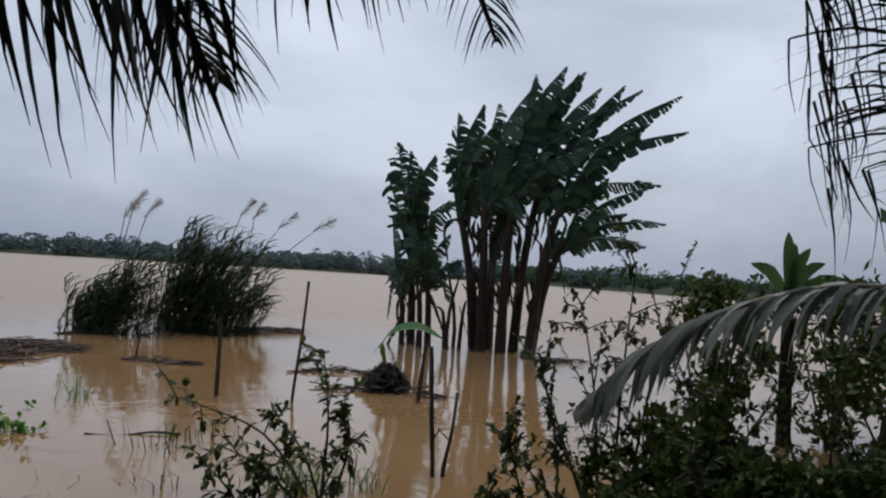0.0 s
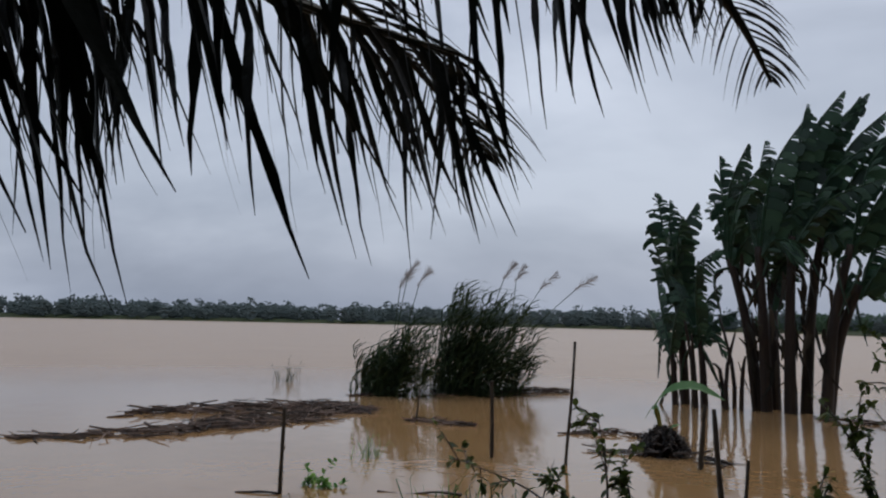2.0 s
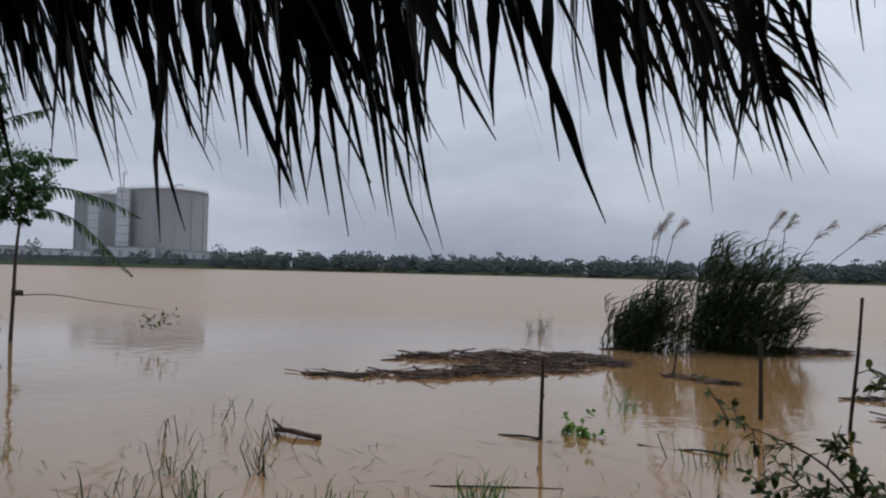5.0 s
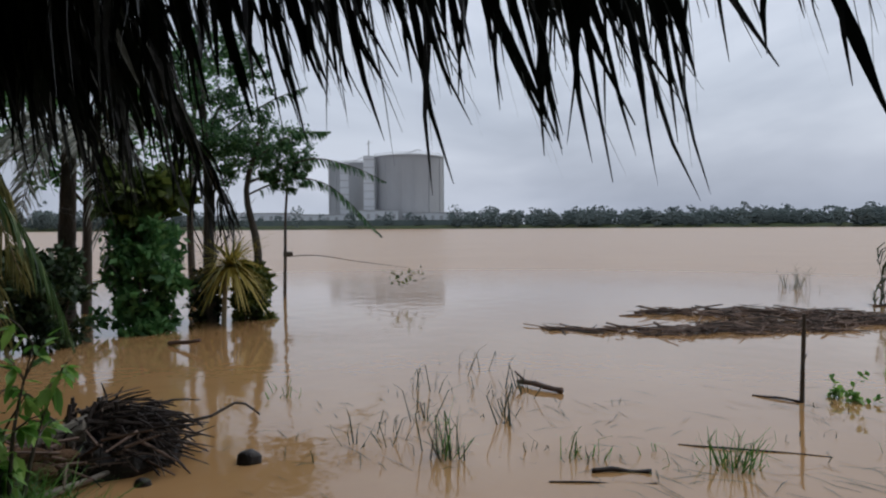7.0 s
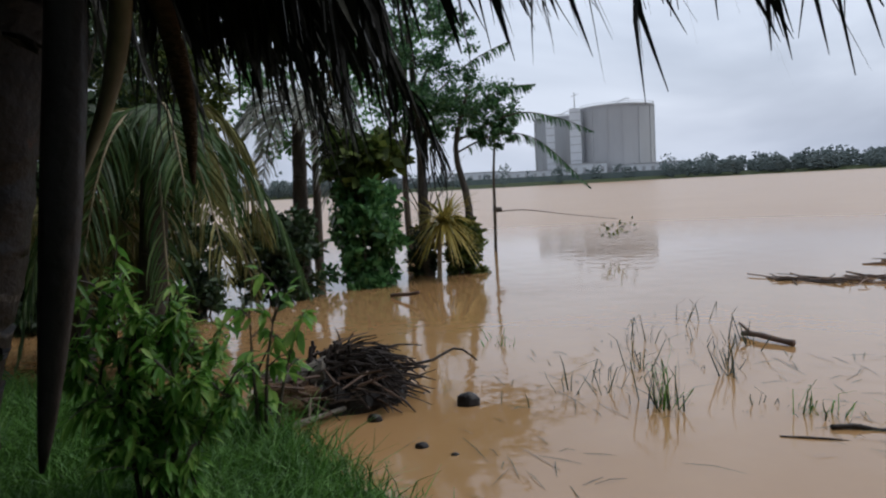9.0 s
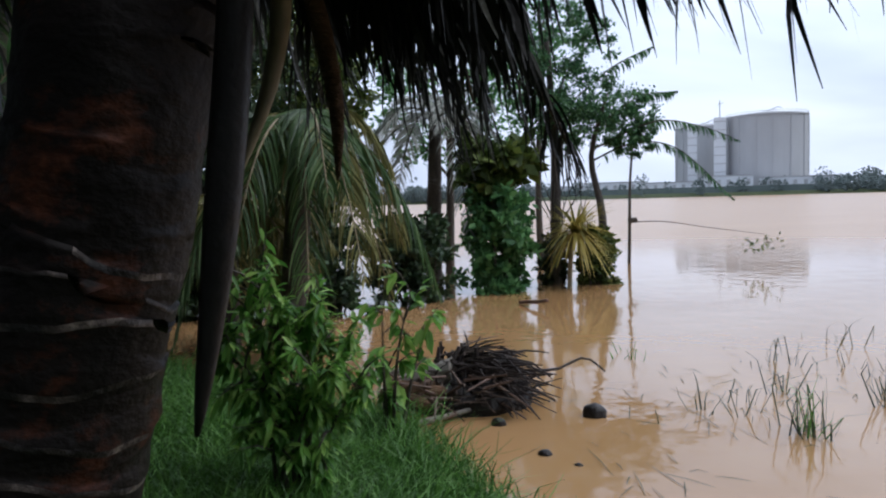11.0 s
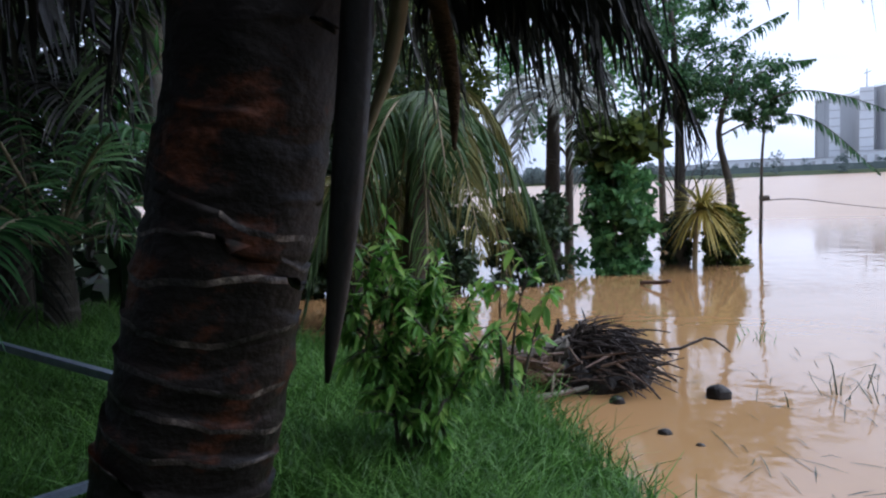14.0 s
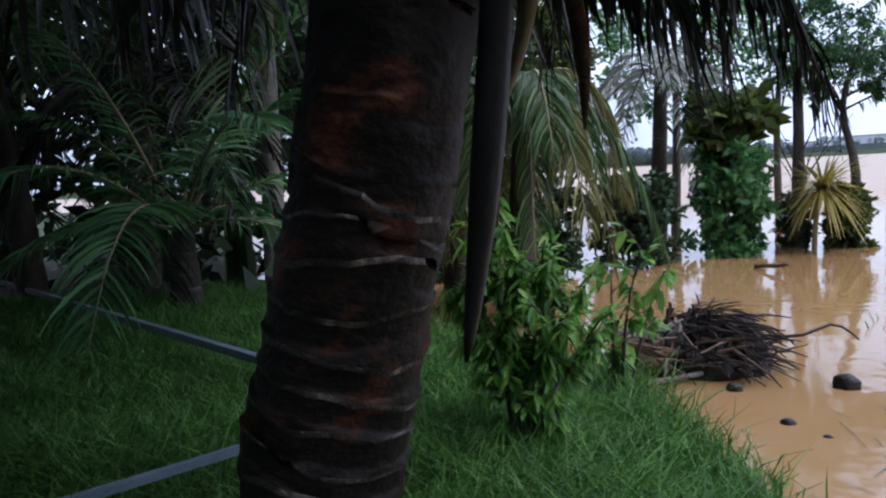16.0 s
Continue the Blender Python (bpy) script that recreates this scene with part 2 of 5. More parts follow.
def bend(pts, steps):
    """A smooth line through pts."""
    pts = [Vector(p) for p in pts]
    out = []
    m = len(pts) - 1
    for s in range(steps + 1):
        u = s / steps * m
        i = min(int(u), m - 1)
        t = u - i
        p0, p1, p2, p3 = pts[max(i - 1, 0)], pts[i], pts[i + 1], pts[min(i + 2, m)]
        out.append(0.5 * (2 * p1 + (p2 - p0) * t + (2 * p0 - 5 * p1 + 4 * p2 - p3) * t * t + (3 * p1 - p0 - 3 * p2 + p3) * t ** 3))
    return out


def rnd(a, b):
    return random.uniform(a, b)


def away():
    return Vector((rnd(-1, 1), rnd(-1, 1), rnd(-1, 1)))


# ---- ground, water ----
SHORE_X = [-60, -20, -14, -9.5, -7, -5.2, -4.3, -3.4, -2, 0, 1.2, 3, 6, 12, 60]
SHORE_Y = [-24, -10, -7, -4.6, -2.0, 0.05, 0.38, 0.58, 1.2, 2.2, 3.0, 4.2, 6.0, 10, 40]


def far_shore(az):
    """Distance of the far bank by direction, degrees to the left of north."""
    return float(np.interp(az, [-60, -30, -19, -12, -6, 10, 60, 90, 130], [90, 130, 190, 270, 380, 460, 470, 430, 300]))


def height(x, y):
    s = float(np.interp(x, SHORE_X, SHORE_Y))
    d = s - y
    r = math.hypot(x, y)
    az = math.degrees(math.atan2(-x, y))
    wob = 0.05 * noise.noise((x * 0.9, y * 0.9, 3)) + 0.03 * noise.noise((x * 3, y * 3, 7))
    if r > 60 and -60 < az < 130:
        return max(-1.5, min(2.5, (r - far_shore(az)) * 0.12)) + 0.4 * noise.noise((x * 0.02, y * 0.02, 1))
    z = d * 0.13 if d < 0 else 0.30 * (1 - math.exp(-d * 0.55))
    return max(-1.5, z) + wob * (1 if d > -1 else 0.3)


bm = Form()
radii = [0.0] + [0.25 * 1.045 ** i for i in range(230)]
radii = [r for r in radii if r < 2500] + [2500, 4000]
NA = 200
for i, r in enumerate(radii):
    for j in range(NA):
        a = 2 * math.pi * j / NA
        x, y = r * math.cos(a) - 2, r * math.sin(a)
        bm.v.append(Vector((x, y, height(x, y))))
for i in range(len(radii) - 1):
    for j in range(NA):
        q = i * NA
        bm.f.append((q + j, q + NA + j, q + NA + (j + 1) % NA, q + (j + 1) % NA))
solid("ground", bm, M_GROUND, "muddy grassy river bank running under brown flood water", "ground", kind="structure", smooth=True)

bm = Form()
wr = [0, 2, 5, 10, 20, 40, 80, 160, 320, 640]
for r in wr:
    for j in range(48):
        a = 2 * math.pi * j / 48
        bm.v.append(Vector((r * math.cos(a), r * math.sin(a) + 20, 0)))
for i in range(len(wr) - 1):
    for j in range(48):
        q = i * 48
        bm.f.append((q + j, q + 48 + j, q + 48 + (j + 1) % 48, q + (j + 1) % 48))
solid("water", bm, M_WATER, "still brown muddy flood water reflecting a grey sky", "water", kind="structure", smooth=True)


# ---- far woods, tanks ----
def far_trees(name, mat, az0, az1, count, low, high, label, seed):
    random.seed(seed)
    f = Form()
    for i in range(count):
        az = rnd(az0, az1)
        if 57.2 < az < 79 and random.random() < 0.85:
            continue
        az = radians(az)
        r = far_shore(math.degrees(az)) + rnd(6, 60)
        scale = r / 460
        h = rnd(low, high) * scale * (1.35 if random.random() < 0.12 else 1)
        w = h * rnd(0.5, 0.9)
        base = Vector((-math.sin(az) * r, math.cos(az) * r, 1.2))
        f.tube([base, base + UP * h * 0.7], [0.25 * scale, 0.12 * scale], 4)
        slim = random.random() < 0.07
        for k in range(10 if slim else 80):
            if slim:
                p = base + Vector((rnd(-1, 1) * 2.2, rnd(-1, 1) * 2.2, h * rnd(0.95, 1.2)))
                s = rnd(0.5, 1.1)
            else:
                u = rnd(0.03, 1) ** 1.15
                spread = math.sqrt(max(0.05, 1 - ((u - 0.5) / 0.55) ** 2))
                p = base + Vector((rnd(-1, 1) * w * 0.6 * spread, rnd(-1, 1) * w * 0.6 * spread, h * u))
                s = rnd(0.5, 1.25) * scale
            k0 = len(f.v)
            for d in ((1, 0, 0.1), (-0.4, 0.8, -0.2), (-0.5, -0.7, 0.1), (0, 0.1, 1.0)):
                f.v.append(p + (Vector(d) + away() * 0.3) * s)
            f.f += [(k0, k0 + 1, k0 + 2), (k0, k0 + 1, k0 + 3), (k0 + 1, k0 + 2, k0 + 3), (k0, k0 + 2, k0 + 3)]
    solid(name, f, mat, label, "woods", kind="stuff")


far_trees("far_woods", M_FAR, -14, 100, 960, 5, 10, "distant tree line along the far river bank, haze in its grey-green colour", 3)
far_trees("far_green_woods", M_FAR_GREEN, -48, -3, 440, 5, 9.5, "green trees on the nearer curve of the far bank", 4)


def tank(az, dist, radius, z0, z1, label):
    a = radians(az)
    c = Vector((-math.sin(a) * dist, math.cos(a) * dist, 0))
    t = thing("storage_tank", c, label, "tank", "tanks on the far bank")
    f = Form()
    N = 72
    rings = [(z0, 1.0), (z1 - 1.2, 1.0), (z1 - 1.2, 1.02), (z1, 1.02)]
    for z, s in rings:
        f.v += [Vector((math.cos(2 * math.pi * j / N) * radius * s, math.sin(2 * math.pi * j / N) * radius * s, z)) for j in range(N)]
    for i in range(len(rings) - 1):
        for j in range(N):
            f.f.append((i * N + j, i * N + (j + 1) % N, (i + 1) * N + (j + 1) % N, (i + 1) * N + j))
    part("wall", f, M_TANK, t)
    f = Form()
    for i in range(5):
        u = i / 4
        f.v += [Vector((math.cos(2 * math.pi * j / 48) * radius * (1 - u) * 1.02, math.sin(2 * math.pi * j / 48) * radius * (1 - u) * 1.02, z1 + 2.8 * math.sin(u * math.pi / 2))) for j in range(48)]
    for i in range(4):
        for j in range(48):
            f.f.append((i * 48 + j, i * 48 + (j + 1) % 48, (i + 1) * 48 + (j + 1) % 48, (i + 1) * 48 + j))
    part("roof", f, M_TANK, t, "low domed concrete roof")
    for k in range(14):
        f = Form()
        b = 2 * math.pi * k / 14 + 0.1
        f.box((math.cos(b) * radius * 1.005, math.sin(b) * radius * 1.005, (z0 + z1) / 2 - 1), (0.8, 1.5, z1 - z0 - 2), b)
        part("pilaster", f, M_TANK, t)
    f = Form()
    for k in range(60):
        b = 2 * math.pi * k / 60
        p = Vector((math.cos(b) * radius, math.sin(b) * radius, z1))
        f.tube([p, p + UP * 1.6], [0.12, 0.12], 4)
        q = Vector((math.cos(b + 0.105) * radius, math.sin(b + 0.105) * radius, z1))
        f.tube([p + UP * 1.6, q + UP * 1.6], [0.12, 0.12], 4)
    part("railing", f, M_TANK, t, "thin roof railing")
    f = Form()
    for p, q in (((-3, 0, 3), (10, 2, 5.2)), ((10, 2, 5.2), (18, 0, 3.8)), ((-12, 3, 2), (-3, 0, 4.4))):
        f.tube([Vector(p) + UP * z1, Vector(q) + UP * z1], [0.35, 0.35], 5)
    part("roof_pipe", f, M_TANK, t)
    return t


tank(60.08, 560, 26.3, 1.5, 54.5, "large round grey concrete storage tank with pilasters")
tank(64.25, 620, 22.0, 1.5, 54.0, "round grey storage tank partly behind the first")


def tower(az, dist, w, z0, z1, mat, label, mast=0.0):
    a = radians(az)
    t = thing("stair_tower", (-math.sin(a) * dist, math.cos(a) * dist, 0), label, "tower")
    f = Form()
    f.box((0, 0, (z0 + z1) / 2), (w, w, z1 - z0), a)
    part("shaft", f, mat, t)
    for k in range(9):
        f = Form()
        f.box((0, 0, z0 + (z1 - z0) * (k + 0.5) / 9), (w * 1.04, w * 1.04, 0.5), a)
        part("floor_band", f, M_TANK, t)
    if mast:
        f = Form()
        f.tube([Vector((0, 0, z1)), Vector((0, 0, z1 + mast))], [0.5, 0.3], 6)
        f.tube([Vector((-2, -1, z1 + mast * 0.75)), Vector((3, 1.5, z1 + mast * 0.85))], [0.3, 0.2], 5)
        part("mast", f, M_TANK, t, "thin crane mast")


tower(63.2, 545, 8.0, 2, 54, M_PALE, "pale stair tower beside the grey tanks", 12)
tower(65.1, 560, 6.5, 2, 50, M_PALE, "pale stair tower behind the grey tanks")


def low_building(az, dist, w, h, z):
    a = radians(az)
    t = thing("low_building", (-math.sin(a) * dist, math.cos(a) * dist, 0), "low pale works building on the far bank", "building", "works buildings")
    f = Form()
    f.box((0, 0, z + h / 2), (w, 10, h), a)
    part("wall", f, M_PALE, t)
    f = Form()
    f.box((0, 0, z + h + 0.3), (w + 1, 11, 0.6), a)
    part("roof", f, M_TANK, t)
    for k in range(int(w / 6)):
        f = Form()
        u = -w / 2 + 3 + k * 6
        f.box((math.cos(a) * u + math.sin(a) * 5.1, math.sin(a) * u - math.cos(a) * 5.1, z + h * 0.55), (2.2, 0.3, h * 0.4), a)
        part("window", f, M_TANK, t)


for az, dist, w, h in ((58.0, 520, 46, 7), (62.6, 522, 30, 9), (66.5, 525, 52, 6), (70.8, 520, 40, 7), (75.5, 515, 44, 5)):
    low_building(az, dist, w, h, 4.0)
f = Form()
for k in range(60):
    az0, az1 = radians(54.5 + k * 0.5), radians(55 + k * 0.5)
    p, q = [Vector((-math.sin(a) * 500, math.cos(a) * 500, 0)) for a in (az0, az1)]
    m = (p + q) / 2
    f.box((m.x, m.y, 3.6), ((q - p).length + 0.2, 8, 5), math.atan2(q.y - p.y, q.x - p.x))
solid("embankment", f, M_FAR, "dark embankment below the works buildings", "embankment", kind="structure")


# ---- palms ----
def frond(path, n, leaf, width, mat, rmat, parent, droop=0.6, steps=4, rise=0.25, thick=0.018, label="", gaps=0.0, wind=(0, 0, 0), start=0.12, fold=0.25, hang=0.0, single=False, taper=0.0):
    """A palm frond along path with n leaflets a side."""
    pts = bend(path, 26)
    f = Form()
    m = len(pts) - 1
    f.tube(pts, [thick * (1.15 - 0.95 * i / m) for i in range(m + 1)], 6)
    ob = part("frond", f, rmat, parent, label, smooth=True)
    f = Form()
    wind = Vector(wind)
    for k in range(n):
        u = start + (1 - start) * (k + rnd(0, 0.6)) / n
        if random.random() < (gaps or (0.4 if hang and u > 0.55 else 0)):
            continue
        x = min(u * m, m - 1e-4)
        i = int(x)
        p = pts[i].lerp(pts[i + 1], x - i)
        d = (pts[i + 1] - pts[i]).normalized()
        side0 = d.cross(UP)
        side0 = side0.normalized() if side0.length > 1e-3 else Vector((1, 0, 0))
        top = side0.cross(d).normalized()
        prof = math.sin(min(1, 0.25 + 0.9 * (1 - abs(2 * u - 0.9) ** 2)) * math.pi / 2)
        prof = max(0.35, prof) * (1 if u < 0.85 else 1 - (u - 0.85) * 3.2)
        for s in (-1, 1):
            L = leaf * (prof if not hang else min(1, 0.75 + u)) * (1 - taper * u) * rnd(0.65 if hang else 0.8, 1.15)
            if single:
                f = Form()
            go = (side0 * s * 0.85 + d * (0.45 + 0.5 * u) + top * rise + away() * 0.10).normalized()
            lean = (Vector((0, 0, -1)) + away() * hang + wind * rnd(0.1, 0.6)).normalized()
            gust = wind * rnd(0.5, 1.5)
            q = p.copy()
            line, wd = [q.copy()], [width * 0.55]
            dr = droop * rnd(0.75, 1.3)
            for j in range(1, steps + 1):
                t = j / steps
                if hang:
                    go = (go.lerp(lean + gust * t * t, 0.62 if j > 1 else 0.35) + away() * 0.09).normalized()
                else:
                    go = (go + Vector((0, 0, -1)) * dr * (1.6 / steps) * (0.5 + t) + wind / steps).normalized()
                q = q + go * L / steps
                line.append(q.copy())
                wd.append(width * (rnd(0.65, 1.25) if hang else 1) * (1.0 if t < 0.45 else max(0.06, 1 - ((t - 0.45) / 0.55) ** 1.2)))
            across = go.cross(away() * 0.7 + d).normalized()
            f.strip(line, [w * 0.5 * (rnd(0.7, 1.15) * (1 - 0.65 * u * u) if hang else 1) for w in wd], across, fold)
            if hang and random.random() < 0.4:
                # a torn side strand
                tear = (lean + away() * 0.35).normalized()
                k0 = random.randint(1, steps // 2)
                f.strip([line[k0], line[k0] + tear * L * 0.09, line[k0] + (tear + lean) * L * 0.10], [width * 0.22, width * 0.16, 0.001], across)
            if single:
                part("leaflet", f, mat, ob)
    if not single:
        tagged(part("foliage", f, mat, ob), kind="stuff")
    return ob


def arc(base, az, length, up, fall, steps=5):
    """The line of an arching frond from base; az: degrees left of north."""
    a = radians(az)
    h = Vector((-math.sin(a), math.cos(a), 0))
    return [Vector(base) + h * length * t * (1 - 0.12 * t) + UP * (up * t - fall * t * t) for t in (i / steps for i in range(steps + 1))]


def ringed_trunk(path, radius, parent, mat, ring=0.092, sides=36, label="", edge=None):
    """A palm trunk with uneven leaf-scar rings."""
    def ring_depth(z):
        return 0.05 if z < 1.45 else 0.02

    pts = bend(path, 8)
    length = sum((b - a).length for a, b in zip(pts, pts[1:]))
    n = max(8, int(length / ring))
    f = Form()
    steps = [rnd(0.55, 1.45) for j in range(n)]
    total = sum(steps)
    whole = bend(path, 300)
    line, done = [], 0.0
    for w in steps:
        for t in range(6):
            x = min(300 * (done + w * t / 6) / total, 299.99)
            line.append(whole[int(x)].lerp(whole[int(x) + 1], x - int(x)))
        done += w
    line.append(whole[-1])
    for i, p in enumerate(line):
        t = i % 6
        j = i // 6
        d = (line[min(i + 1, len(line) - 1)] - line[max(i - 1, 0)]).normalized()
        a = d.cross(Vector((0, 1, 0.2))).normalized()
        b = d.cross(a)
        for s in range(sides):
            th = 2 * math.pi * s / sides
            c_, s_ = math.cos(th), math.sin(th)
            worn = max(0.05, min(1.4, 0.6 + 1.1 * noise.noise((c_ * 1.2, s_ * 1.2, j * 1.7))))
            lip = 1 + ring_depth(p.z) * worn * ((-0.9, -0.75, -0.55, -0.35, -0.1, 0.75)[t] + 0.3 * math.sin(j * 2.3))
            w = 0.045 * noise.noise((c_ * 1.6, s_ * 1.6, j * 0.8)) + 0.014 * noise.noise((c_ * 6, s_ * 6, i * 0.35)) + (0.10 * max(0, noise.noise((c_ * 2.2, s_ * 2.2, p.z * 4 + 5))) if p.z > 1.45 else 0)
            tilt = 0.022 * math.sin(th + j * 0.9) + 0.014 * math.sin(2 * th + j * 1.7) + 0.012 * noise.noise((c_ * 3, s_ * 3, j * 2.1))
            r = (radius(i / (len(line) - 1)) if callable(radius) else radius) * (lip + w)
            f.v.append(p + (a * c_ + b * s_) * r + d * tilt)
    for i in range(len(line) - 1):
        for s in range(sides):
            q = i * sides
            f.f.append((q + s, q + (s + 1) % sides, q + sides + (s + 1) % sides, q + sides + s))
    ob = part("trunk", f, mat, parent, label, smooth=True)
    if edge:
        # worn pale edges of the leaf scars, ridge highlights put into their colour
        ob.data.materials.append(edge)
        for p in ob.data.polygons:
            if (p.index // sides) % 6 == 4 and p.center.z < 1.5:
                p.material_index = 1
    return ob


random.seed(11)
# the coconut palm beside the camera
near = thing("coconut_palm", (0, 0, 0), "leaning coconut palm with dark ringed bark and drooping dark fronds", "palm tree")
random.seed(12)
ringed_trunk([(-1.44, -0.80, 0.05), (-1.45, -0.70, 0.84), (-1.46, -0.62, 1.2), (-1.46, -0.53, 1.55), (-1.45, -0.46, 1.9), (-1.44, -0.40, 2.35), (-1.43, -0.36, 2.75)], lambda u: 0.195 - 0.03 * math.sin(u * math.pi * 0.7) + 0.02 * max(0, u - 0.55), near, M_TRUNK, edge=M_SCAR)
CROWN = Vector((-1.40, -0.36, 2.6))
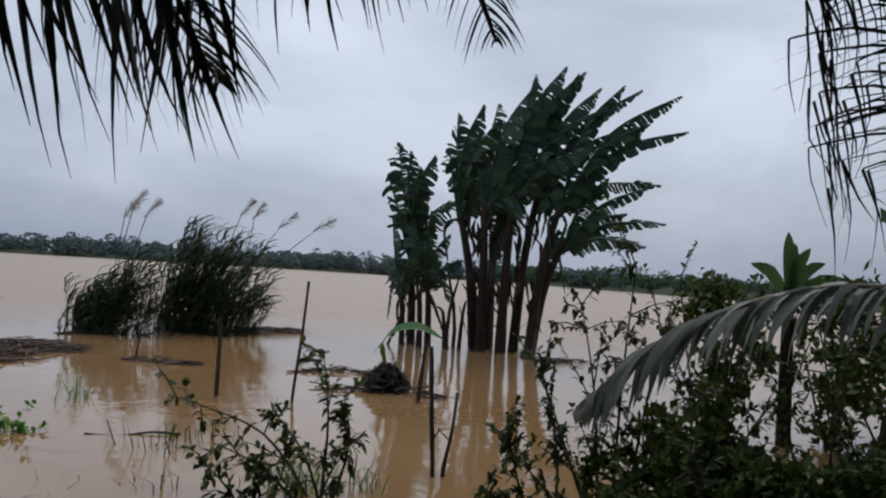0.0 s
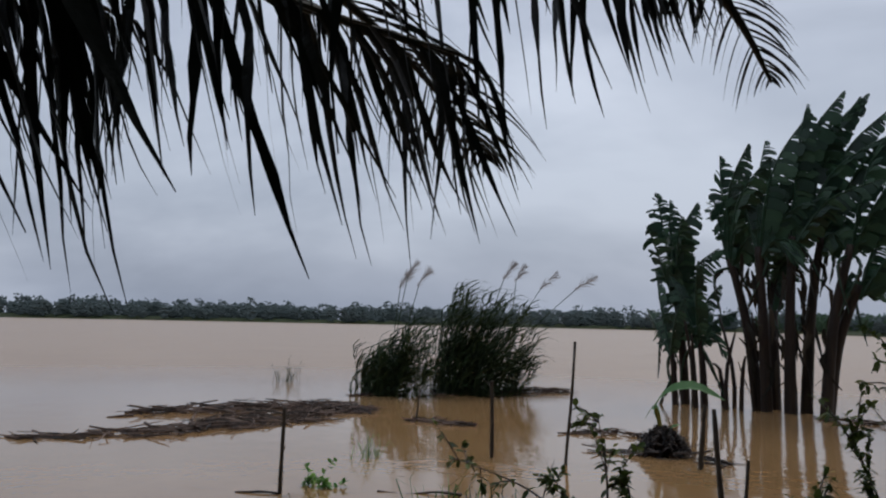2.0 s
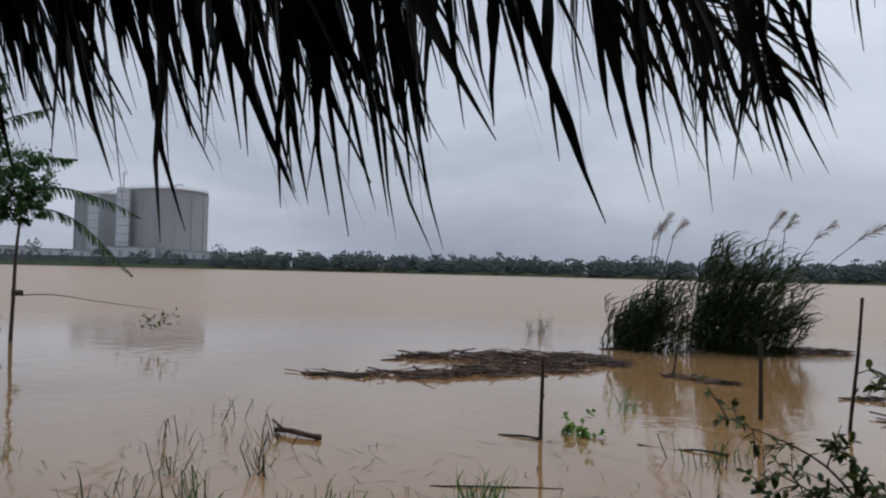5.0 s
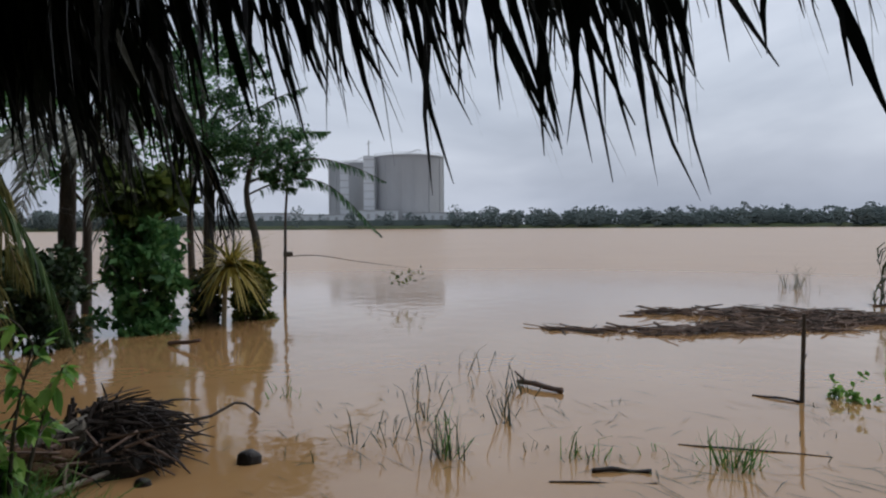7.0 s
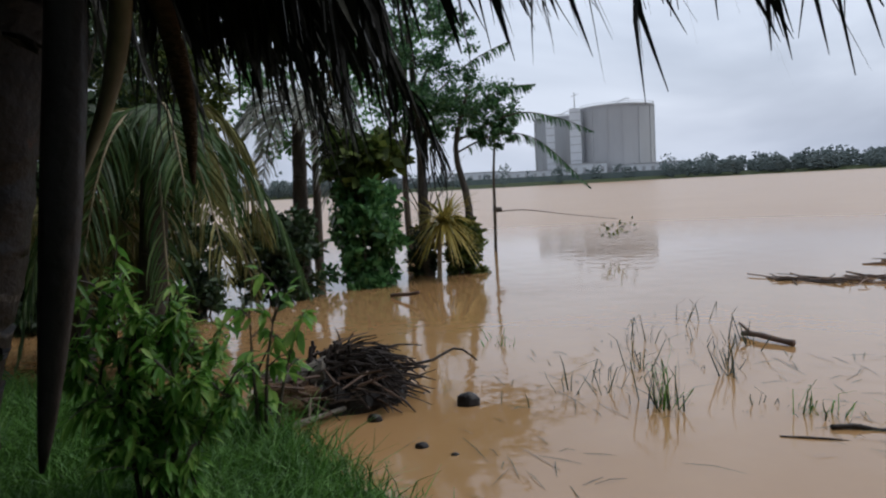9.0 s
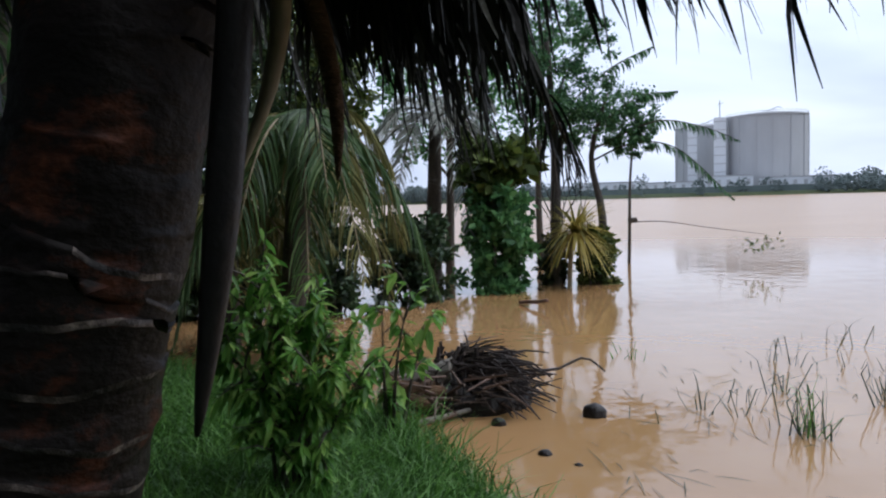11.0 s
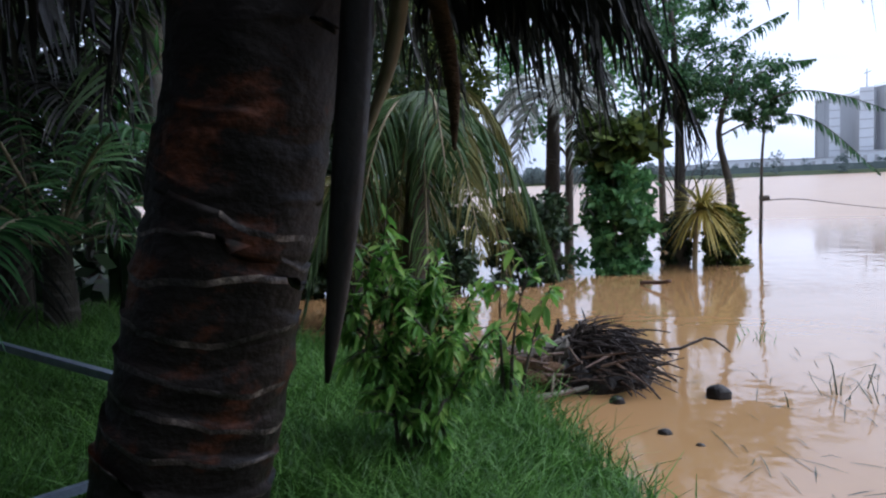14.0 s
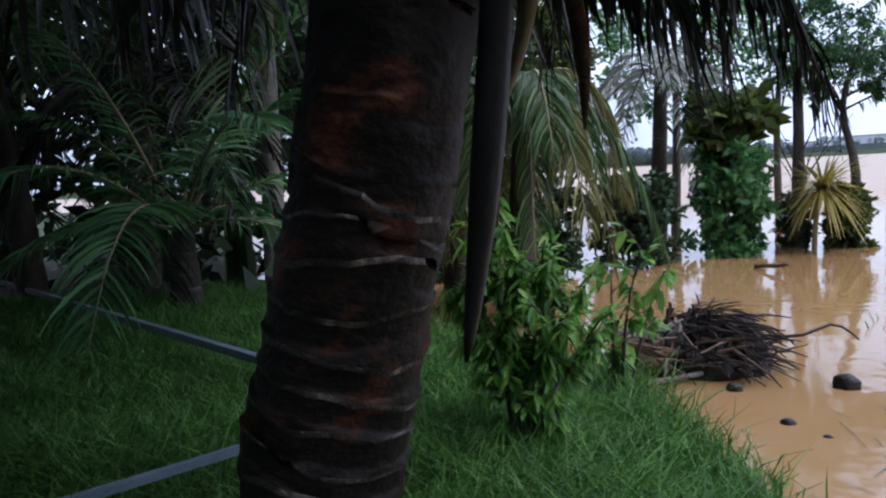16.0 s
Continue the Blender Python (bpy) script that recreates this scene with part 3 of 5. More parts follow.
near_fronds = [
    # line, leaflets a side, leaflet length and width, hang, taper, each leaflet by itself
    ([(-1.38, -0.30, 2.60), (-1.08, 0.25, 2.62), (-0.78, 0.85, 2.60), (-0.42, 1.45, 2.60), (-0.14, 1.90, 2.66), (-0.02, 2.1, 2.72)], 66, 0.98, 0.034, 0.16, 0.74, True),
    ([(-1.40, -0.25, 2.48), (-1.22, 0.20, 2.40), (-1.00, 0.70, 2.33), (-0.74, 1.20, 2.28), (-0.50, 1.55, 2.27)], 78, 0.72, 0.040, 0.2, 0.35, True),
    ([(-1.42, -0.20, 2.45), (-1.27, 0.18, 2.36), (-1.10, 0.52, 2.28), (-0.93, 0.86, 2.20)], 62, 0.64, 0.042, 0.2, 0.15, True),
    ([(-0.36, 1.55, 2.64), (-0.10, 1.92, 2.66), (0.08, 2.20, 2.58), (0.20, 2.42, 2.42)], 30, 0.24, 0.009, 0, 0, False),
    ([(-1.38, -0.25, 2.66), (-1.25, 0.6, 2.75), (-1.05, 1.5, 2.66), (-0.85, 2.1, 2.48), (-0.72, 2.5, 2.25)], 64, 0.46, 0.012, 0, 0, False),
    ([(-1.42, -0.25, 2.62), (-1.32, 0.25, 2.66), (-1.20, 0.75, 2.58), (-0.98, 1.3, 2.46), (-0.72, 1.8, 2.38)], 46, 0.80, 0.028, 0.2, 0.45, False),
    ([(-1.50, -0.25, 2.55), (-1.80, 0.08, 2.32), (-2.15, 0.33, 2.10), (-2.55, 0.60, 1.88), (-2.72, 0.72, 1.74)], 70, 0.40, 0.020, 0.22, 0.4, False),
    ([(-1.52, -0.30, 2.60), (-2.1, 0.02, 2.42), (-2.8, 0.30, 2.20), (-3.3, 0.45, 2.0)], 60, 0.60, 0.022, 0.2, 0.3, False),
    ([(-1.55, -0.36, 2.60), (-2.2, -0.30, 2.50), (-2.9, -0.25, 2.32), (-3.6, -0.2, 2.1)], 60, 0.58, 0.026, 0.2, 0.3, False),
    ([(-1.52, -0.45, 2.55), (-2.1, -0.85, 2.55), (-2.8, -1.3, 2.40), (-3.5, -1.8, 2.1)], 50, 0.62, 0.024, 0.2, 0.3, False),
    ([(-1.50, -0.50, 2.55), (-1.9, -1.1, 2.50), (-2.3, -1.9, 2.35), (-2.6, -2.6, 2.1)], 50, 0.66, 0.028, 0.2, 0.3, False),
    ([(-1.45, -0.50, 2.60), (-1.6, -1.2, 2.60), (-1.8, -2.0, 2.45), (-1.95, -2.8, 2.2)], 46, 0.7, 0.03, 0.2, 0.3, False),
    ([(-1.32, -0.45, 2.62), (-0.7, -0.9, 2.95), (0.1, -1.4, 2.95), (0.9, -1.9, 2.6)], 46, 0.7, 0.03, 0.2, 0.3, False),
    ([(-1.30, -0.34, 2.62), (-0.6, -0.05, 3.05), (0.3, 0.2, 3.25), (1.2, 0.4, 3.15)], 46, 0.6, 0.03, 0.2, 0.3, False),
    ([(-1.45, -0.30, 2.66), (-1.75, 0.45, 2.85), (-2.05, 1.0, 2.80), (-2.3, 1.45, 2.6)], 46, 0.5, 0.016, 0, 0, False),
    ([(-1.50, -0.33, 2.70), (-2.0, 0.1, 3.0), (-2.7, 0.4, 2.95), (-3.5, 0.6, 2.7)], 50, 0.62, 0.022, 0.2, 0.3, False),
    ([(-1.50, -0.40, 2.75), (-2.0, -0.5, 3.1), (-2.8, -0.7, 3.1), (-3.6, -0.9, 2.8)], 50, 0.62, 0.024, 0.2, 0.3, False),
    ([(-1.55, -0.22, 2.42), (-1.80, 0.00, 2.36), (-2.1, 0.25, 2.22), (-2.35, 0.45, 2.05)], 54, 0.52, 0.024, 0.2, 0.3, False),
    ([(-1.58, -0.30, 2.45), (-1.95, -0.15, 2.38), (-2.4, 0.05, 2.25), (-2.8, 0.2, 2.1)], 54, 0.55, 0.026, 0.2, 0.3, False),
    ([(-1.52, -0.32, 2.42), (-1.66, -0.20, 2.30), (-1.80, -0.05, 2.20), (-1.98, 0.12, 2.16)], 60, 0.30, 0.036, 0.25, 0.1, False),
    ([(-1.45, -0.20, 2.45), (-1.58, 0.00, 2.30), (-1.70, 0.16, 2.20), (-1.85, 0.32, 2.15)], 60, 0.32, 0.036, 0.25, 0.1, False),
    ([(-1.50, -0.62, 2.45), (-1.62, -0.85, 2.30), (-1.80, -1.10, 2.18), (-2.0, -1.4, 2.05)], 60, 0.36, 0.036, 0.25, 0.1, False),
    ([(-1.40, -0.25, 2.55), (-1.38, 0.30, 2.50), (-1.36, 0.80, 2.45), (-1.36, 1.10, 2.43), (-1.36, 1.40, 2.42)], 60, 0.62, 0.038, 0.22, 0.2, False),
    ([(-1.45, -0.25, 2.38), (-1.62, -0.05, 2.27), (-1.76, 0.12, 2.16), (-1.84, 0.30, 2.08)], 72, 0.36, 0.042, 0.25, 0.1, False),
    ([(-1.42, -0.22, 2.36), (-1.52, 0.05, 2.26), (-1.52, 0.30, 2.20), (-1.42, 0.55, 2.14)], 72, 0.34, 0.040, 0.25, 0.1, False),
    ([(-1.50, -0.28, 2.40), (-1.72, -0.14, 2.30), (-1.95, -0.02, 2.22), (-2.2, 0.10, 2.12)], 72, 0.40, 0.042, 0.25, 0.1, False),
    # high fronds out of view, added to darken the trunk and grass
    ([(-1.35, -0.50, 2.75), (-1.0, -1.2, 3.3), (-0.5, -2.0, 3.5), (0.0, -2.8, 3.3)], 60, 0.75, 0.045, 0.2, 0.2, False),
    ([(-1.50, -0.55, 2.75), (-1.9, -1.3, 3.3), (-2.5, -2.1, 3.5), (-3.2, -2.9, 3.3)], 60, 0.75, 0.045, 0.2, 0.2, False),
    ([(-1.55, -0.45, 2.75), (-2.3, -0.9, 3.3), (-3.3, -1.5, 3.4), (-4.3, -2.0, 3.1)], 60, 0.75, 0.045, 0.2, 0.2, False),
    ([(-1.30, -0.42, 2.75), (-0.5, -0.6, 3.4), (0.5, -0.7, 3.6), (1.5, -0.8, 3.4)], 60, 0.75, 0.045, 0.2, 0.2, False),
    ([(-1.40, -0.30, 2.75), (-1.2, 0.4, 3.1), (-0.8, 1.1, 3.2), (-0.3, 1.7, 3.1)], 50, 0.6, 0.028, 0.2, 0.3, False),
]
# more unseen overhead fronds, added to keep sky light off the left bank
for k in range(11):
    az = radians(104 + k * 9.5)
    h = Vector((-math.sin(az), math.cos(az), 0))
    side = Vector((-h.y, h.x, 0)) * rnd(-0.25, 0.25)
    near_fronds.append(([CROWN + UP * 0.1, CROWN + h * 0.9 + UP * rnd(0.55, 0.8), CROWN + h * 1.9 + side + UP * rnd(0.8, 1.1), CROWN + h * 2.8 + side * 2 + UP * rnd(0.8, 1.2)], 64, 0.55, 0.05, 0, 0, False))
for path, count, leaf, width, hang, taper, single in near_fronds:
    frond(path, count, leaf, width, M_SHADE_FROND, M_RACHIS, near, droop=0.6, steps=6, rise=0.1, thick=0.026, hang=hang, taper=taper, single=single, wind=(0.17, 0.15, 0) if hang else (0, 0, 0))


def spathe(path, width, mat, parent, name, label):
    pts = bend(path, 14)
    f = Form()
    m = len(pts) - 1
    f.tube(pts, [max(0.004, width * math.sin(math.pi * (0.18 + 0.8 * i / m)) ** 0.8) for i in range(m + 1)], 8)
    part(name, f, mat, parent, label, smooth=True)


spathe([(-1.31, -0.22, 2.3), (-1.31, -0.24, 1.9), (-1.30, -0.27, 1.6), (-1.30, -0.30, 1.38), (-1.29, -0.33, 1.19)], 0.031, M_SWORD, near, "dead_leaf", "long dark folded dead leaf hanging beside the trunk")
spathe([(-1.48, -0.28, 2.45), (-1.60, -0.20, 2.1), (-1.63, -0.22, 1.85), (-1.60, -0.31, 1.60)], 0.022, M_RACHIS_PALE, near, "petiole", "pale leaf stalk")
spathe([(-1.52, -0.25, 2.4), (-1.70, -0.14, 2.02), (-1.74, -0.10, 1.80), (-1.74, -0.10, 1.62)], 0.022, M_FIBRE, near, "spathe", "brown fibrous spathe")


def palm(place, h, lean, count, length, leaf, width, label, mat, rmat, tmat=M_TRUNK, radius=0.13, droop=0.55, fall=1.0, up=0.9, seed=1, group="", n=38, az_step=137.5, dry=0.0, hang=0.0):
    random.seed(seed)
    t = thing("coconut_palm", place, label, "palm tree", group)
    top = Vector((lean[0], lean[1], h))
    ringed_trunk([(0, 0, -0.4), top * 0.4 + Vector((lean[0] * -0.15, 0, 0)), top], lambda u: radius * (1.25 - 0.45 * u), t, tmat, 0.11, 14)
    for k in range(count):
        az = k * az_step + rnd(-15, 15)
        s = rnd(0.8, 1.1)
        e = k / max(1, count - 1)
        frond(arc(top, az, length * s * (0.75 + 0.35 * e), length * up * (1.05 - 0.8 * e), length * fall * (0.75 + 0.45 * e)), n, leaf * s, width, M_FROND_DRY if random.random() < dry else mat, rmat, t, droop=droop, steps=4, thick=0.02, hang=hang)
    return t


# ---- woods on the bank ----
def leaf_card(f, p, size, aspect=0.5):
    """One small folded leaf."""
    a = away().normalized()
    b = a.cross(away()).normalized() * size * aspect * 0.5
    a = a * size
    k = len(f.v)
    f.v += [p, p + a * 0.45 + b, p + a, p + a * 0.45 - b]
    f.f += [(k, k + 1, k + 2), (k, k + 2, k + 3)]


def crown_form(f, centre, size, clumps, per, leaf, aspect=0.5, column=False):
    """Leaves gathered in clumps inside an uneven crown."""
    for c in range(clumps):
        while True:
            o = away()
            if (0.25 < o.length < 1) or (column and o.x * o.x + o.y * o.y < 1):
                break
        cc = Vector((centre[0] + o.x * size[0], centre[1] + o.y * size[1], centre[2] + o.z * size[2]))
        r = rnd(0.10, 0.24) * (size[0] + size[2]) / 2
        if column:
            cc.x, cc.y = centre[0] + (cc.x - centre[0]) * (0.75 + 0.5 * noise.noise((c * 0.31, cc.z * 1.3, size[0]))), centre[1] + (cc.y - centre[1]) * (0.85 + 0.8 * noise.noise((cc.z * 2.1, c * 0.17, size[2])))
        for k in range(per):
            leaf_card(f, cc + Vector((random.gauss(0, 1), random.gauss(0, 1), random.gauss(0, 0.7))) * r * 0.55, leaf * rnd(0.6, 1.3), aspect)


def tree(place, h, size, mat, label, seed, clumps=70, per=60, leaf=0.16, lean=(0, 0), low=0.55, radius=0.1, bark=M_BARK, aspect=0.5, name="tree", group=""):
    """A tree: tapered trunk, limbs and a crown of many leaves."""
    random.seed(seed)
    t = thing(name, place, label, "tree", group)
    top = Vector((lean[0], lean[1], h))
    f = Form()
    path = bend([(0, 0, -0.5), top * 0.35 + away() * 0.08, top * 0.7 + away() * 0.1, top], 12)
    f.tube(path, [radius * (1.2 - 0.9 * i / 12) for i in range(13)], 9)
    part("trunk", f, bark, t, smooth=True)
    centre = (top.x, top.y, h * (1 + low) / 2)
    for k in range(9):
        f = Form()
        p = path[random.randint(4, 11)]
        e = Vector((centre[0] + rnd(-1, 1) * size[0] * 0.85, centre[1] + rnd(-1, 1) * size[1] * 0.85, p.z + rnd(0.1, 0.5) * h))
        f.tube(bend([p, p.lerp(e, 0.5) + away() * 0.12 + UP * 0.1, e], 6), [radius * 0.4 * (1 - 0.13 * i) for i in range(7)], 5)
        part("limb", f, bark, t)
    f = Form()
    crown_form(f, centre, size, clumps, per, leaf, aspect)
    tagged(part("crown", f, mat, t), kind="stuff")
    return t


# darker copy of the tree leaf, with shade put into its colour
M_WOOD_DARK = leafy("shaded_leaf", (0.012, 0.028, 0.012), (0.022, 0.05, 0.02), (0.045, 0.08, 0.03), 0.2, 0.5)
# the belt of woods closing the bank, mostly unseen, added to block sky light
random.seed(21)
f = Form()
for k in range(2300):
    az = rnd(112, 322)
    r = rnd(7.5 if az > 135 else 10, 17)
    az = radians(az)
    c = Vector((-math.sin(az) * r, math.cos(az) * r, rnd(0.2, 14)))
    for j in range(26):
        leaf_card(f, c + Vector((random.gauss(0, 1), random.gauss(0, 1), random.gauss(0, 0.8))) * 0.55, rnd(0.2, 0.5), 0.5)
# overhanging crowns out of view, added to dim the bank below
for k in range(1500):
    az, r = radians(rnd(108, 310)), 1.5 + 9 * random.random() ** 0.7
    c = Vector((-math.sin(az) * r, math.cos(az) * r, rnd(4.6, 8.5)))
    for j in range(16):
        leaf_card(f, c + Vector((random.gauss(0, 1), random.gauss(0, 1), random.gauss(0, 0.6))) * 0.5, rnd(0.3, 0.6), 0.5)
# a lower unseen leaf layer, added to darken the grass at left
for k in range(1500):
    az, r = radians(rnd(104, 215)), 2.0 + 3.6 * random.random()
    c = Vector((-math.sin(az) * r, math.cos(az) * r, rnd(3.4, 4.8)))
    for j in range(16):
        leaf_card(f, c + Vector((random.gauss(0, 1), random.gauss(0, 1), random.gauss(0, 0.5))) * 0.45, rnd(0.25, 0.5), 0.5)
for k in range(70):
    az = radians(rnd(112, 322))
    r = rnd(9, 17)
    b = Vector((-math.sin(az) * r, math.cos(az) * r, -0.2))
    f.tube([b, b + Vector((rnd(-0.5, 0.5), rnd(-0.5, 0.5), 4)), b + Vector((rnd(-1, 1), rnd(-1, 1), 12))], [0.14, 0.1, 0.04], 6)
solid("bank_woods", f, M_WOOD_DARK, "dense dark green woods behind the grassy bank, mostly unseen, added for shade", "woods", kind="stuff")

for i, (x, y, h, w) in enumerate(((-16.5, -5.2, 6.5, 2.2), (-20, -2.4, 6.5, 1.9), (-13.2, -7.4, 7, 2.3), (-9.5, -8.8, 7, 2.4))):
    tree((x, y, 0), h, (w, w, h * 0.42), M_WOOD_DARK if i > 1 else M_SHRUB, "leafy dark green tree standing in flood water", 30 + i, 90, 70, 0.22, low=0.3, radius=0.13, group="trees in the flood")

tree((-15.6, 1.7, 0), 5.6, (1.3, 1.5, 1.9), M_FEATHER, "airy light green tree standing in the flood", 36, 60, 45, 0.15, low=0.35, radius=0.09, group="trees in the flood")
tree((-17.5, 4.2, 0), 6.2, (1.3, 1.3, 2.0), M_FEATHER, "airy light green tree standing in the flood", 37, 42, 40, 0.15, low=0.45, radius=0.08, group="trees in the flood")
tree((-14.5, -1.6, 0), 5.8, (1.6, 1.6, 2.2), M_SHRUB, "leafy green tree standing in the flood", 38, 60, 55, 0.17, low=0.3, radius=0.1, group="trees in the flood")

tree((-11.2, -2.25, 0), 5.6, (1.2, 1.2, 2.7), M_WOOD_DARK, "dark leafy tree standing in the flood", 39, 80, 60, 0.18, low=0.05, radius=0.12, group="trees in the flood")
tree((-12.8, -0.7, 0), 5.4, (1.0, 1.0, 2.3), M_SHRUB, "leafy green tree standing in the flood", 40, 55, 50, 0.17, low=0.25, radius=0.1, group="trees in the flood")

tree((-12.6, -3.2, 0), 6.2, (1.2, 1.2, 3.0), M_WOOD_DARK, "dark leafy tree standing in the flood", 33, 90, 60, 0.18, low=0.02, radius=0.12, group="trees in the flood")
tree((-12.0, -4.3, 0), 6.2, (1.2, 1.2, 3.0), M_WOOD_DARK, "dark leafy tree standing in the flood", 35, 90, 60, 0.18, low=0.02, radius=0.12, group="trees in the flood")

# coconut palms at the back
palm((-9.15, -4.25, 0.0), 3.9, (0.15, 0.2), 11, 2.6, 0.75, 0.04, "coconut palm with a pale trunk standing in the water's edge", M_FROND, M_RACHIS, M_PALEBARK, 0.14, seed=41)
palm((-7.2, -6.3, 0.15), 3.2, (0.3, -0.1), 12, 2.7, 0.8, 0.04, "dark coconut palm at the back of the grassy bank", M_FROND, M_RACHIS, M_BARK, 0.15, seed=42)
palm((-7.0, -4.3, 0.2), 0.9, (0.05, 0.03), 14, 2.9, 0.62, 0.034, "young coconut palm with tall green fronds on the bank", M_FEATHER, M_RACHIS_PALE, M_BARK, 0.16, up=1.35, fall=0.75, seed=43, n=44)
palm((-7.2, -7.6, 0.2), 1.4, (-0.1, 0.0), 12, 2.6, 0.62, 0.03, "young coconut palm in deep shade on the bank", M_FROND, M_RACHIS, M_BARK, 0.18, up=1.25, fall=0.8, seed=44, n=44)
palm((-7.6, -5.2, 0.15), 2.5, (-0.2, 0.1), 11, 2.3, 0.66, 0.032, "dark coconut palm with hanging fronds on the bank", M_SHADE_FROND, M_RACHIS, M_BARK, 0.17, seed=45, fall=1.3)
# trunk out of view; this palm is added to shade the left grass
palm((-3.3, -4.4, 0.2), 3.3, (-0.1, 0.3), 15, 3.0, 0.75, 0.04, "dark coconut palm added to shade the grassy bank", M_SHADE_FROND, M_RACHIS, M_BARK, 0.15, seed=49, fall=0.5, up=0.7)
# the drooping palm out in the shallow water
palm((-7.4, -0.85, 0), 2.3, (0.35, 0.25), 18, 1.3, 0.55, 0.022, "coconut palm with drooping green and yellowing fronds standing in shallow water", M_FROND, M_RACHIS_PALE, M_BARK, 0.13, up=0.7, fall=1.45, droop=1.25, seed=46, n=54, dry=0.25)
palm((-8.1, -1.6, 0), 1.5, (0.1, 0.1), 12, 1.8, 0.6, 0.026, "low coconut palm with dry yellowing fronds in shallow water", M_FROND_DRY, M_RACHIS_PALE, M_BARK, 0.13, up=0.7, fall=1.3, droop=1.2, seed=47, n=48)
palm((-13.9, 1.2, 0), 3.1, (0.2, 0.1), 11, 2.0, 0.6, 0.035, "grey-green coconut palm standing in the flood", M_FROND_GREY, M_RACHIS, M_BARK, 0.14, fall=1.2, seed=48, n=34)

# leafy clumps in the flood
def bush(place, size, stems, clumps, per, leaf, mat, label, seed, aspect=0.5, name="bush", smat=M_BARK, group="", column=False):
    random.seed(seed)
    t = thing(name, place, label, "bush", group)
    for k in range(stems):
        f = Form()
        e = Vector((rnd(-1, 1) * size[0] * 0.8, rnd(-1, 1) * size[1] * 0.8, size[2] * rnd(0.6, 1.0)))
        b = Vector((e.x * 0.25, e.y * 0.25, -0.3))
        f.tube(bend([b, b.lerp(e, 0.5) + away() * 0.1 * size[0], e], 7), [0.02 * (1.1 - 0.13 * i) for i in range(8)], 5)
        part("stem", f, smat, t)
    f = Form()
    crown_form(f, (0, 0, size[2] * 0.5), (size[0], size[1], size[2] * 0.5), clumps, per, leaf, aspect, column)
    tagged(part("foliage", f, mat, t), kind="stuff")
    return t


bush((-12.3, 2.13, 0), (0.56, 0.56, 1.7), 6, 80, 60, 0.17, M_FEATHER, "tall green leafy bush growing out of the flood water", 51, column=True)
bush((-12.5, 2.2, 1.5), (0.65, 0.6, 1.25), 4, 28, 30, 0.30, M_SHRUB, "broad-leaved dark bush above the flood", 52, 0.6)
bush((-11.4, 0.65, 0), (0.65, 0.65, 1.3), 6, 90, 60, 0.13, M_WOOD_DARK, "dark bush standing in the flood water", 53, column=True)
bush((-10.4, -0.6, 0), (0.6, 0.6, 1.2), 6, 60, 50, 0.12, M_WOOD_DARK, "dark bush standing in the flood water", 54, column=True)
bush((-12.9, 4.1, 0), (0.42, 0.42, 1.0), 5, 60, 55, 0.12, M_SHRUB, "dark green bush round a tree trunk in the flood", 55, column=True)
bush((-13.15, 3.35, 0), (0.25, 0.25, 0.9), 4, 40, 45, 0.12, M_WOOD_DARK, "dark weedy growth round a trunk in the flood", 56, column=True)

bush((-10.7, -1.75, 0), (0.8, 0.8, 1.7), 6, 100, 60, 0.14, M_WOOD_DARK, "dark bush standing in the flood water", 76, column=True)
bush((-11.0, -2.9, 0), (0.9, 0.9, 1.9), 6, 110, 60, 0.14, M_WOOD_DARK, "dark bush standing in the flood water", 77, column=True)
bush((-11.4, -4.0, 0), (0.8, 0.8, 1.8), 6, 100, 60, 0.14, M_WOOD_DARK, "dark bush standing in the flood water", 78, column=True)

# young yellowing palm
random.seed(57)
yp = thing("young_palm", (-12.35, 3.42, 0), "young palm with yellow spiky leaves in the flood", "palm tree")
f = Form()
f.tube(bend([(0, 0, -0.4), (0.02, 0.03, 0.5), (0.05, 0.12, 1.0)], 8), [0.05 - 0.002 * i for i in range(9)], 8)
part("stalk", f, M_RACHIS_PALE, yp, smooth=True)
for k in range(190):
    az, el = rnd(0, 360), rnd(-0.9, 1.1)
    a = radians(az)
    h = Vector((-math.sin(a), math.cos(a), 0))
    L = rnd(0.5, 0.8)
    b = Vector((0.05, 0.12, 1.0))
    f = Form()
    f.strip(bend([b, b + (h + UP * el) * L * 0.5, b + h * L + UP * (el * L - rnd(0.12, 0.3))], 5), [0.008, 0.016, 0.02, 0.016, 0.010, 0.002], h.cross(UP), 0.3)
    part("leaf", f, M_FROND_YELLOW if k % 3 else M_FROND_DRY, yp)

# feathery tree over the young palm
random.seed(58)
ft = thing("feathery_tree", (-13.1, 3.4, 0), "slender tree with feathery green foliage leaning over the flood", "tree")
f = Form()
f.tube(bend([(0, 0, -0.5), (0.02, 0.0, 1.2), (0.0, 0.0, 2.6), (-0.1, -0.1, 4.6)], 14), [0.13 - 0.006 * i for i in range(15)], 9)
part("trunk", f, M_BARK, ft, smooth=True)
f = Form()
f.tube(bend([(0.3, 0.75, -0.5), (0.3, 0.78, 1.2), (0.2, 0.62, 2.3), (0.3, 0.9, 3.4)], 12), [0.10 - 0.006 * i for i in range(13)], 8)
part("trunk", f, M_BARK, ft, "second dark stem", smooth=True)
